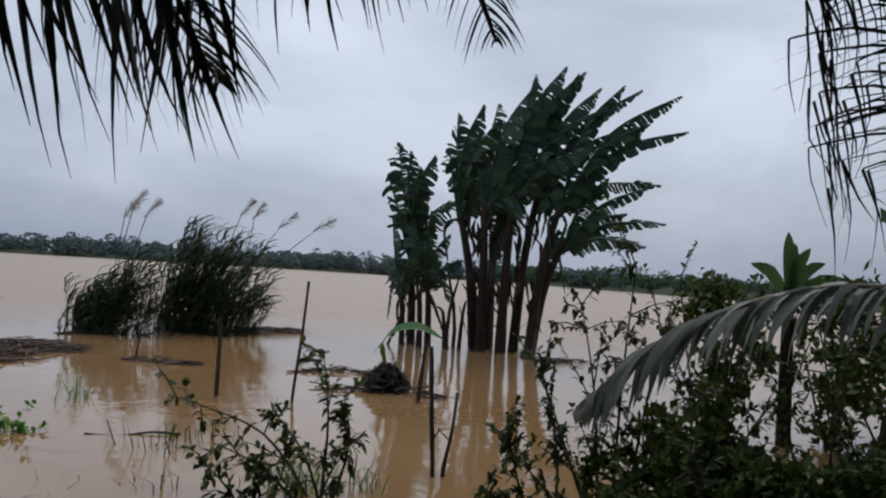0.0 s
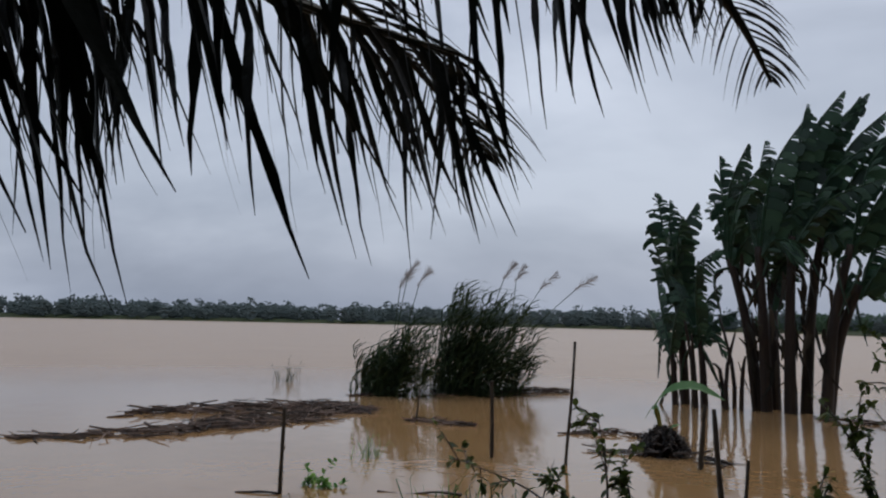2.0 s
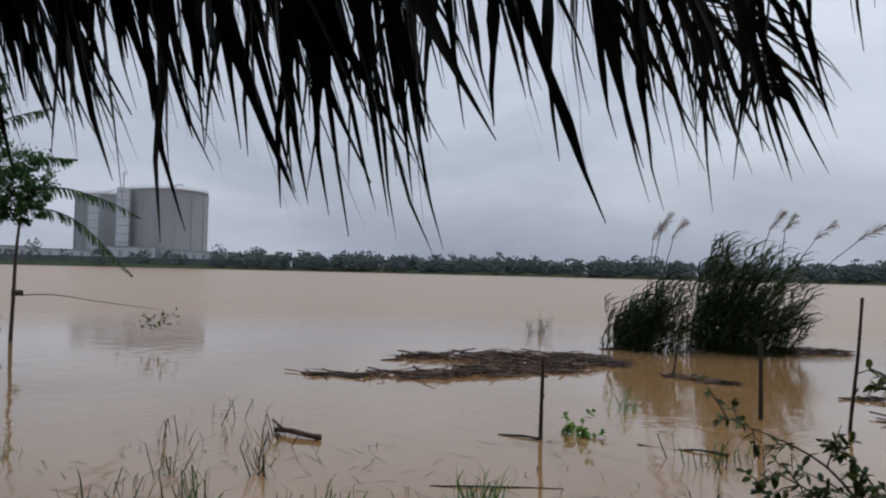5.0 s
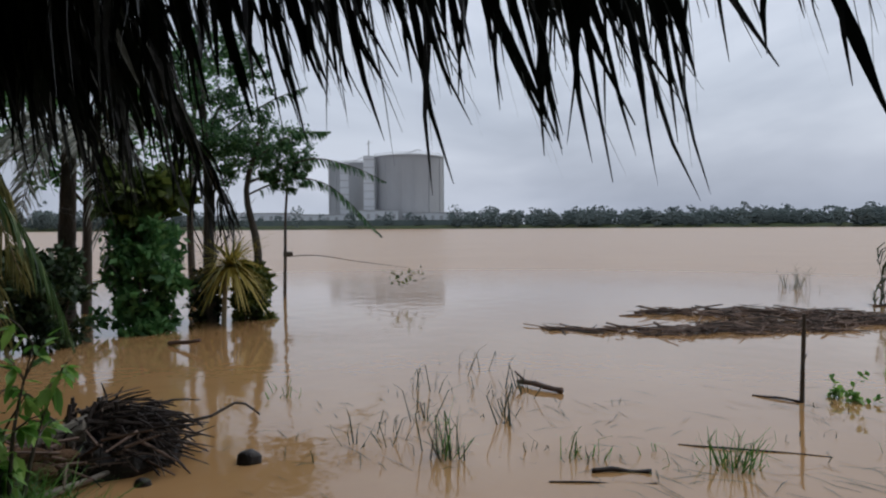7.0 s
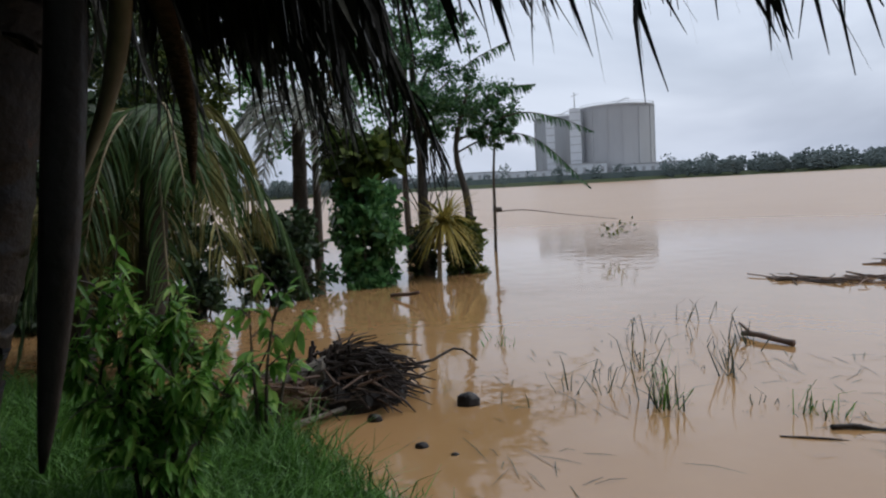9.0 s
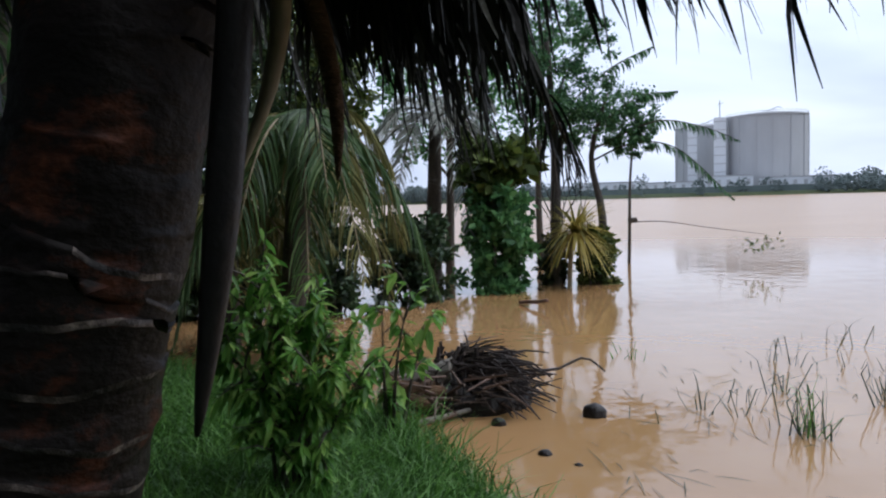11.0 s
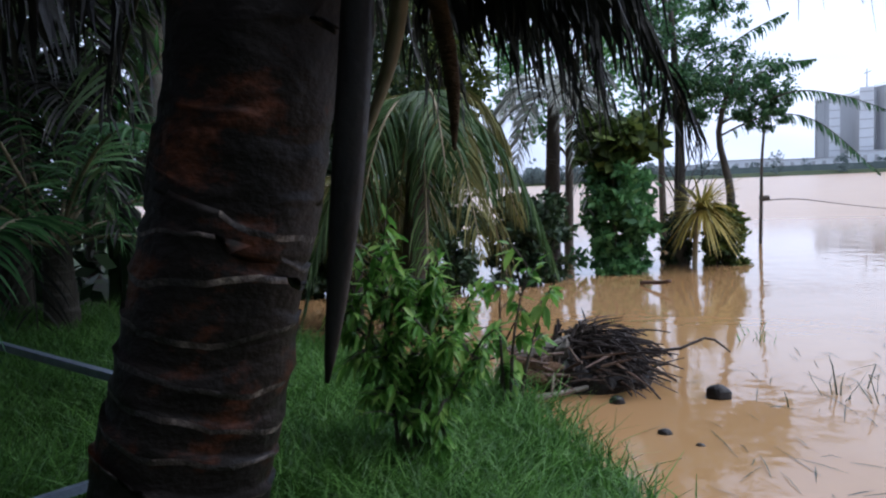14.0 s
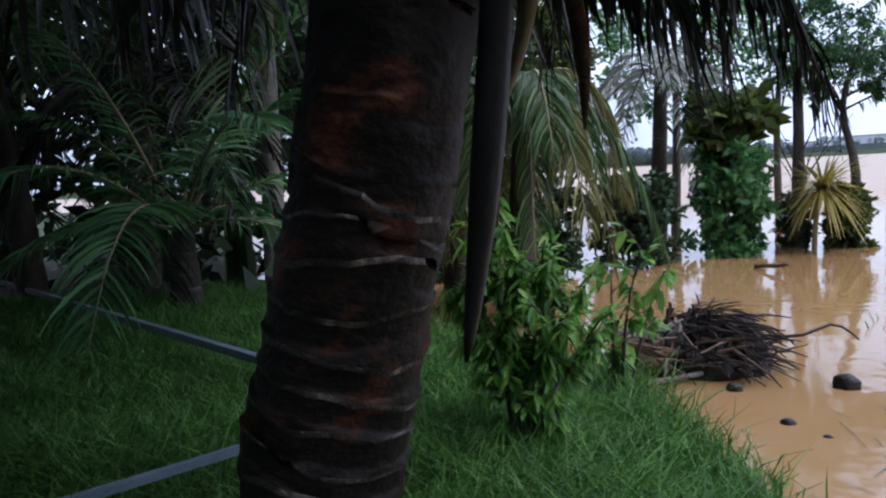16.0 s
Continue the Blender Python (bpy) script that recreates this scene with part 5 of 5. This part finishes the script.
# pile of palm roots and cut stalks
random.seed(131)
rp = thing("root_pile", (-5.55, 0.75, 0), "heap of uprooted dark palm roots and stalks at the water's edge", "root pile")
f = Form()
for k in range(420):
    a = rnd(0, 6.28)
    r = rnd(0, 0.5)
    h = 0.44 * (1 - (r / 0.6) ** 2)
    p = Vector((math.cos(a) * r * 0.7, math.sin(a) * r - 0.08, rnd(0.3, 1) * h))
    go = away() * 0.10 + Vector((0.03, 0.07, -0.01))
    f.tube([p, p + go, p + go * 1.9 - UP * 0.03], [0.009, 0.008, 0.003], 4)
# black mound filling the inside of the heap
core = Form()
for i in range(9):
    for j in range(24):
        u, a = i / 8 * math.pi / 2, 2 * math.pi * j / 24
        p = Vector((math.cos(a) * math.cos(u) * 0.33, math.sin(a) * math.cos(u) * 0.46 - 0.05, math.sin(u) * 0.36 - 0.03))
        core.v.append(p * (1 + 0.28 * noise.noise(p * 7)))
for i in range(8):
    for j in range(24):
        core.f.append((i * 24 + j, i * 24 + (j + 1) % 24, (i + 1) * 24 + (j + 1) % 24, (i + 1) * 24 + j))
part("dark_core", core, M_HUSK, rp, "black mound inside the root heap")
tagged(part("root_tangle", f, M_ROOT, rp), kind="stuff")
for k in range(130):
    # stiff straight roots fanning out of the mound
    f = Form()
    a = rnd(-1.25, 1.45)
    b = Vector((rnd(-0.2, 0.25), rnd(-0.25, 0.25), rnd(0.10, 0.40)))
    go = Vector((math.sin(a) * 0.7, math.cos(a), rnd(-0.55, 0.12)))
    L = rnd(0.25, 0.62) * (1.15 if random.random() < 0.2 else 0.85)
    L = min(L, (b.z + 0.02) / max(0.05, -go.z))
    f.tube(bend([b, b + go * L * 0.55 + UP * rnd(0, 0.05) + away() * 0.02, b + go * L], 4), [0.011, 0.010, 0.009, 0.007, 0.004], 5)
    part("root", f, M_ROOT, rp)
for k in range(16):
    f = Form()
    b = Vector((rnd(-0.2, 0.2), rnd(-0.35, 0.2), 0.30))
    f.tube([b, b + Vector((rnd(-0.06, 0.06), rnd(-0.1, 0.1), rnd(0.10, 0.18)))], [0.020, 0.012], 6)
    part("root_stub", f, M_ROOT, rp)
for k in range(7):
    f = Form()
    b = Vector((rnd(0.0, 0.4), rnd(-0.75, -0.4), rnd(0.08, 0.2)))
    f.tube(bend([b, b + Vector((0.03, 0.08, 0.05)), b + Vector((rnd(-0.05, 0.1), 0.2, rnd(-0.03, 0.06)))], 6), [0.03, 0.05, 0.06, 0.06, 0.05, 0.04, 0.015], 8)
    part("husk", f, M_FIBRE, rp, "brown torn husk")
f = Form()
f.tube(bend([(0, 0.3, 0.25), (0.1, 0.6, 0.26), (0.05, 0.85, 0.33), (0.15, 0.98, 0.24)], 8), [0.015 - 0.001 * i for i in range(9)], 5)
part("root", f, M_ROOT, rp)
f = Form()
f.tube([Vector((-0.15, -0.55, 0.12)), Vector((0.1, -0.15, 0.28))], [0.10, 0.12], 10)
part("cut_stump", f, M_PALEBARK, rp, "brown and grey cut stump")
f = Form()
f.tube([Vector((-0.5, -0.9, 0.16)), Vector((-0.35, -0.2, 0.2))], [0.03, 0.032], 8)
part("log", f, M_PALEBARK, rp, "pale grey log")
for k in range(60):
    f = Form()
    p = Vector((rnd(-0.1, 0.5), rnd(-0.7, 0.1), rnd(0.03, 0.3)))
    q = p + Vector((rnd(-0.2, 0.3), rnd(-0.3, 0.3), rnd(-0.15, 0.1)))
    f.tube([p, q], [0.012, 0.006], 5)
    part("stalk", f, M_DRIFT, rp)


# ---- plants of the near bank ----
def leaf_blade(f, p, go, L, w, fold=0.3):
    side = go.cross(UP + away() * 0.4)
    side = side.normalized() if side.length > 1e-3 else Vector((1, 0, 0))
    f.strip([p, p + go * L * 0.35, p + go * L * 0.7 - UP * 0.06 * L, p + go * L - UP * 0.2 * L], [0.004, w * 0.5, w * 0.42, 0.002], side, fold)


def shrub(place, tips, per, L, w, mat, label, seed, name="shrub", stem_r=0.014, hang=0.2, twigs=5, smat=M_BARK):
    """Woody stems to the given tips, with twigs and single leaves along them."""
    random.seed(seed)
    t = thing(name, place, label, "shrub")
    for tip in tips:
        tip = Vector(tip)
        f = Form()
        b = Vector((rnd(-0.05, 0.05), rnd(-0.05, 0.05), -0.15))
        pts = bend([b, b.lerp(tip, 0.5) + Vector((rnd(-0.1, 0.1), rnd(-0.1, 0.1), 0.12 * tip.length)), tip], 12)
        f.tube(pts, [stem_r * (1.1 - 0.075 * i) for i in range(13)], 6)
        stem = part("stem", f, smat, t)
        fl = Form()
        ft_ = Form()
        for k in range(twigs):
            p = pts[random.randint(4, 12)]
            e = p + (away() + (tip.normalized() * 0.6)) * 0.16 * max(0.8, tip.length)
            ft_.tube([p, p.lerp(e, 0.5) + UP * 0.02, e], [stem_r * 0.45, stem_r * 0.35, stem_r * 0.15], 4)
            for j in range(per):
                q = p.lerp(e, rnd(0.15, 1.05))
                go = (away() + (e - p).normalized() * 0.7 - UP * hang).normalized()
                leaf_blade(fl, q, go, L * rnd(0.6, 1.2), w * rnd(0.7, 1.2))
        for j in range(per):
            q = pts[random.randint(6, 12)]
            leaf_blade(fl, q, (away() - UP * hang).normalized(), L * rnd(0.6, 1.1), w)
        if twigs:
            tagged(part("twig_spray", ft_, smat, stem), kind="stuff")
        tagged(part("foliage", fl, mat, stem), kind="stuff")
    return t


# small shrub in the shallows
shrub((-0.70, 5.3, 0), [(-0.05, 0.05, 1.05), (0.12, 0.0, 0.75), (-0.35, 0.1, 0.55), (-1.15, 0.25, 0.62), (-0.75, 0.0, 0.35), (0.15, 0.1, 0.35)], 9, 0.085, 0.042, M_SHRUB, "sparse green shrub with paired leaves in shallow flood water", 141, twigs=9, hang=0)
shrub((-1.15, 5.1, 0), [(-0.3, 0.0, 0.25), (0.2, 0.1, 0.35), (-0.05, 0.1, 0.2)], 8, 0.08, 0.042, M_SHRUB, "low green shrub with paired leaves in shallow flood water", 142, twigs=7, hang=0)
# dense shrub thicket
for i, (x, y, tips) in enumerate((
        (1.15, 4.5, [(-0.45, 0, 1.1), (-0.2, 0.1, 1.5), (0.1, 0, 1.75), (0.4, 0.2, 1.6), (-0.6, 0, 0.6), (0.5, -0.1, 1.1)]),
        (1.7, 4.4, [(-0.3, 0, 1.4), (0.1, 0, 1.6), (0.3, 0.1, 1.5), (-0.5, 0.1, 0.9), (0.55, 0, 1.2)]),
        (2.35, 4.2, [(-0.3, 0, 1.2), (0.1, 0, 1.5), (0.4, 0.1, 1.6), (-0.5, 0.1, 0.7), (0.55, 0, 1.0)]),
        (0.75, 4.3, [(-0.25, 0, 0.75), (0.0, 0.1, 0.95), (0.25, 0, 0.7), (-0.35, 0.0, 0.4)]),
        (1.5, 3.7, [(-0.4, 0, 0.6), (-0.1, 0.1, 0.8), (0.25, 0, 0.7), (0.5, 0.0, 0.5), (-0.5, 0, 0.3)]),
        (2.2, 3.5, [(-0.4, 0, 0.7), (-0.1, 0.1, 0.9), (0.25, 0, 0.8), (0.5, 0.0, 0.5), (-0.5, 0, 0.4)]))):
    shrub((x, y, 0.02), tips, 16, 0.058, 0.027, M_SHRUB, "dense dark green small-leaved shrub at the water's edge", 150 + i, twigs=13, stem_r=0.012)
random.seed(161)
ob = thing("palm_frond", (0, 0, 0), "pale grey-green palm frond arching over the shrubs", "palm frond")
frond([(3.0, 2.6, 1.15), (2.3, 2.75, 1.55), (1.73, 2.85, 1.70), (1.30, 3.03, 1.60), (0.96, 3.14, 1.39), (0.70, 3.2, 1.10)], 62, 0.44, 0.07, M_FROND_GREY, M_RACHIS_PALE, ob, droop=1.3, steps=6, rise=0.3, gaps=0.08, thick=0.02, start=0.02)
palm((3.1, 2.7, 0.1), 0.8, (0, 0), 8, 1.6, 0.5, 0.03, "young coconut palm with dark fronds behind the shrubs", M_FROND, M_RACHIS, M_BARK, 0.12, up=0.9, fall=1.1, seed=162, n=30)
bush((2.05, 3.75, 0.02), (0.6, 0.4, 0.85), 5, 100, 60, 0.075, M_SHRUB, "dense dark shrub under the pale frond", 168)
bush((1.5, 4.3, 0.02), (0.5, 0.4, 1.0), 5, 75, 55, 0.075, M_SHRUB, "dense dark shrub under the pale frond", 169)
bush((2.6, 3.6, 0.02), (0.55, 0.4, 0.95), 5, 110, 60, 0.075, M_SHRUB, "dense dark shrub under the pale frond", 174)
bush((1.25, 3.95, 0.02), (0.4, 0.35, 0.6), 5, 60, 50, 0.07, M_SHRUB, "dense dark shrub under the pale frond", 175)
# young banana-like sprout beyond the shrubs
random.seed(163)
yb = thing("young_banana", (3.95, 8.2, 0), "young banana plant with upright green leaves beyond the shrubs", "banana plant")
f = Form()
f.tube([Vector((0, 0, -0.5)), Vector((0, 0, 1.75))], [0.09, 0.06], 8)
part("stem", f, M_BANANA_STEM, yb)
for dx, dy, dz in ((-0.03, 0, 0.62), (0.10, 0.1, 0.5), (0.22, 0, 0.45), (-0.4, 0.1, 0.25), (0.5, 0.2, 0.3), (0.7, 0, 0.1)):
    b = Vector((0, 0, 1.6))
    e = b + Vector((dx, dy, dz + 0.15))
    f = Form()
    f.strip(bend([b, b.lerp(e, 0.5) + Vector((0, 0, 0.12)), e], 6), [0.02, 0.045, 0.065, 0.07, 0.06, 0.035, 0.004], (e - b).cross(Vector((0, 1, 0.2))).normalized(), 0.2)
    part("leaf", f, M_FROND, yb)
for i, (x, y, w) in enumerate(((3.3, 8.4, 0.5), (4.6, 8.0, 0.7), (5.6, 8.6, 0.9))):
    bush((x, y, 0), (w, w, 1.9), 5, 40, 45, 0.12, M_SHRUB, "dark green bush beyond the shrub thicket", 165 + i)
# dead palm frond with snapped, hanging leaflets
random.seed(171)
dt = thing("dead_frond", (2.4, 3.25, 0), "dead dark palm frond with snapped leaflets hanging down", "palm frond")
rach = bend([(0.05, -0.05, 0.1), (0.0, 0.0, 1.8), (-0.14, 0.05, 2.6), (-0.20, 0.05, 3.35)], 20)
f = Form()
f.tube(rach, [0.03 - 0.0011 * i for i in range(21)], 7)
part("rachis", f, M_RACHIS, dt, smooth=True)
for k in range(72):
    u = k / 71
    b = rach[min(20, 10 + int(u * 10.9))] + away() * 0.03
    bulge = 0.40 + 0.16 * math.sin(math.pi * min(1.0, u * 1.15)) + rnd(-0.16, 0.08)
    knee = b + Vector((-bulge, rnd(-0.25, 0.25), rnd(-0.16, 0.02)))
    f = Form()
    mid = b.lerp(knee, 0.55) + UP * rnd(0.02, 0.07)
    if k % 6 == 0:
        line = bend([b, mid - UP * 0.05, knee + Vector((-0.08, 0, -0.10))], 8)
    else:
        low = knee + Vector((rnd(0.0, 0.09), 0, -rnd(0.12, 0.3)))
        line = bend([b, mid, knee], 4)[:-1] + bend([knee, low, low + Vector((rnd(-0.05, 0.10), 0, -rnd(0.08, 0.28)))], 4)
    m = len(line) - 1
    f.strip(line, [max(0.0015, 0.011 * (1 - (i / m) ** 2)) for i in range(m + 1)], (UP * 0.6 + Vector((0.7, 0, 0)) + away() * 0.3).normalized(), 0.2)
    part("leaflet", f, M_RACHIS, dt)

# leafy shrub on the grass, with its droopy leaves
shrub((-3.38, -0.42, 0.22), [(0.02, -0.10, 0.98), (0.0, 0.10, 0.84), (0.05, -0.26, 0.78), (0.0, 0.28, 0.70), (-0.1, 0.02, 0.72), (0.12, 0.16, 0.60), (-0.08, -0.22, 0.62), (0.08, -0.02, 0.90), (0.0, 0.30, 0.52)], 19, 0.088, 0.025, M_BRIGHT, "bright green leafy shrub on the grassy bank", 181, twigs=14, hang=0.8)
shrub((-4.6, 0.10, 0.06), [(0.0, 0.12, 0.95), (0.05, -0.06, 0.86), (-0.05, 0.26, 0.80), (0.05, 0.08, 0.70)], 6, 0.13, 0.055, M_BRIGHT, "small light green shrub with drooping leaves by the root pile", 182, twigs=5, hang=0.8)

# steel rails behind the palm
def rail(p, q, label, posts, girth=0.05):
    p, q = Vector(p), Vector(q)
    t = thing("steel_rail", p, label, "rail", "steel rails on the bank")
    a = math.atan2((q - p).y, (q - p).x)
    L = (q - p).length
    f = Form()
    m = (q - p) / 2
    f.box((m.x, m.y, m.z), (L, girth, girth), a)
    part("bar", f, M_METAL, t)
    for u in posts:
        c = (q - p) * u
        f = Form()
        f.box((c.x, c.y, (-0.5 - 0.026) / 2), (0.04, 0.04, 0.5 - 0.026), a)
        part("post", f, M_METAL, t)


rail((-7.8, -7.3, 0.5), (-3.6, -1.55, 0.5), "long blue-grey painted steel rail over the grass", (0.08, 0.5, 0.97))
rail((-1.9, -2.0, 0.5), (-3.05, -1.1, 0.5), "blue-grey painted steel rail end over the grass", (0.04, 0.96), 0.032)


# ---- weeds and grass ----
def tuft(x, y, n, h, spread, mat, label, seed, category="grass", z=-0.12):
    """Grass blades, a third of them snapped over."""
    random.seed(seed)
    f = Form()
    for k in range(n):
        b = Vector((random.gauss(0, spread * 0.35), random.gauss(0, spread * 0.35), z))
        go = Vector((random.gauss(0, 0.28), random.gauss(0, 0.28), 1))
        H = h * rnd(0.4, 1.15)
        side = Vector((rnd(-1, 1), rnd(-1, 1), 0)).normalized()
        w = rnd(0.003, 0.0065)
        top = b + go * H * 0.75
        if random.random() < 0.35:
            over = Vector((rnd(-1, 1), rnd(-1, 1), rnd(-0.9, 0.1))).normalized() * H * rnd(0.3, 0.55)
            f.strip([b, b + go * H * 0.4, top, top + over], [w, w, w * 0.8, 0.001], side)
        else:
            f.strip([b, b + go * H * 0.4, top, b + go * H + Vector((random.gauss(0, 0.2), random.gauss(0, 0.2), -0.05)) * H], [w, w, w * 0.7, 0.001], side)
    solid("grass_tuft", f, mat, label, category, "grass tufts in the water", kind="stuff", place=(x, y, 0))


M_WEED = leafy("drowned_weed", (0.03, 0.042, 0.028), (0.05, 0.075, 0.045), (0.10, 0.12, 0.07), 0.25, 0.6)
GT = "green grass tuft standing out of flood water"
WT = "sparse drowned weed stems standing out of flood water"
for i, (x, y, cnt, h, sp, g) in enumerate((
        (-4.4, 2.76, 26, 0.48, 0.22, 0), (-6.3, 3.72, 10, 0.45, 0.3, 0), (-5.1, 2.72, 8, 0.35, 0.2, 0), (-7.1, 4.6, 12, 0.4, 0.5, 0), (-5.1, 3.79, 12, 0.4, 0.16, 0),
        (-3.2, 4.3, 60, 0.32, 0.22, 1), (-3.85, 3.56, 16, 0.25, 0.3, 0), (-3.6, 3.9, 10, 0.15, 0.5, 0), (-6.77, 2.42, 8, 0.25, 0.12, 1), (-4.05, 8.5, 22, 0.42, 0.3, 1),
        (-2.1, 6.6, 34, 0.35, 0.5, 0), (-0.9, 5.6, 130, 0.42, 0.5, 1), (-0.38, 5.6, 26, 0.35, 0.2, 1), (-5.6, 3.1, 8, 0.25, 0.5, 0), (-4.9, 4.4, 8, 0.12, 0.6, 0),
        (-4.3, 3.1, 12, 0.18, 0.7, 0), (-3.0, 5.0, 8, 0.2, 0.5, 0), (-11.0, 17.5, 30, 0.7, 0.7, 0), (-2.6, 5.2, 16, 0.22, 0.4, 1), (-5.9, 4.0, 10, 0.3, 0.4, 0), (-1.9, 5.4, 20, 0.25, 0.4, 0), (-4.6, 2.1, 7, 0.2, 0.5, 0),
        (-5.33, 3.12, 12, 0.5, 0.12, 0), (-4.87, 3.64, 14, 0.5, 0.10, 0), (-5.0, 2.33, 7, 0.36, 0.10, 0), (-4.84, 2.57, 8, 0.38, 0.12, 0), (-4.16, 3.34, 8, 0.28, 0.16, 0), (-3.87, 3.54, 22, 0.36, 0.22, 1),
        (-3.56, 3.89, 18, 0.22, 0.35, 1), (-3.13, 4.22, 40, 0.36, 0.16, 1), (-4.4, 2.76, 22, 0.55, 0.12, 1), (-7.13, 2.54, 9, 0.3, 0.1, 1), (-3.28, 5.42, 9, 0.25, 0.3, 0), (-3.67, 6.44, 9, 0.35, 0.2, 0),
        (-10.8, 17.4, 24, 0.8, 0.6, 0), (-4.0, 8.4, 24, 0.5, 0.3, 1), (-2.4, 6.7, 26, 0.4, 0.5, 1), (-5.7, 4.4, 22, 0.45, 0.3, 0), (-3.56, 5.88, 10, 0.25, 0.3, 0))):
    tuft(x, y, cnt, h, sp, M_GRASS if g else M_WEED, GT if g else WT, 200 + i)
shrub((-3.76, 6.7, 0), [(0.12, 0, 0.06), (-0.13, 0.05, 0.05), (0.0, 0.05, 0.10)], 9, 0.07, 0.045, M_BRIGHT, "small green floating water plant", 230, name="water_plant", stem_r=0.006, twigs=5, hang=0)
# film of drowned grass tips just breaking the surface
random.seed(231)
f = Form()
for cx, cy, n_, s in ((-4.6, 4.5, 130, 0.8), (-3.2, 3.6, 110, 0.6), (-5.3, 2.4, 130, 0.9), (-3.6, 6.1, 90, 0.7), (-2.6, 4.6, 90, 0.6), (-4.0, 1.5, 48, 0.7), (-3.4, 1.4, 36, 0.5), (-1.6, 6.2, 60, 0.6), (-6.0, 3.4, 60, 0.8)):
    for k in range(n_ // 3):
        p = Vector((cx + random.gauss(0, s * 0.6), cy + random.gauss(0, s * 0.45), 0.004))
        a = rnd(0, 6.28)
        d = Vector((math.cos(a), math.sin(a) * 0.6, 0))
        L = rnd(0.12, 0.45)
        f.strip([p, p + d * L * 0.5 + UP * rnd(0.0, 0.015), p + d * L], [0.0015, 0.003, 0.001], Vector((-d.y, d.x, 0.2)).normalized())
solid("drowned_grass", f, M_WEED, "drowned grass lying along the surface of flood water", "grass", kind="stuff")

random.seed(241)
f = Form()
count = 0
while count < 78000:
    u = random.random()
    if u > 0.82:
        x, y = rnd(-7, 4.5), rnd(-6, 3.5)
    elif u < 0.66:
        az, r = radians(rnd(78, 140)), 1.6 + 8 * random.random() ** 1.3
        x, y = -math.sin(az) * r, math.cos(az) * r
    else:
        x, y = rnd(-1.2, 3.2), rnd(2.0, 4.6)
    d = float(np.interp(x, SHORE_X, SHORE_Y)) - y
    if d < rnd(-0.2, 0.1):
        continue
    if math.hypot(x + 1.45, y + 0.75) < 0.22:
        continue
    count += 1
    z = height(x, y) - 0.02
    H = rnd(0.12, 0.34) * (1 + 0.6 * noise.noise((x * 1.3, y * 1.3, 0)))
    b = Vector((x, y, z))
    go = Vector((random.gauss(0, 0.45), random.gauss(0, 0.45), 1))
    f.strip([b, b + go * H * 0.55, b + go * H + Vector((random.gauss(0, 0.3), random.gauss(0, 0.3), -0.2)) * H], [0.004, 0.004, 0.0008], Vector((rnd(-1, 1), rnd(-1, 1), 0)).normalized())
solid("grass", f, M_GRASS, "thick wet green grass on the river bank", "grass", kind="stuff")
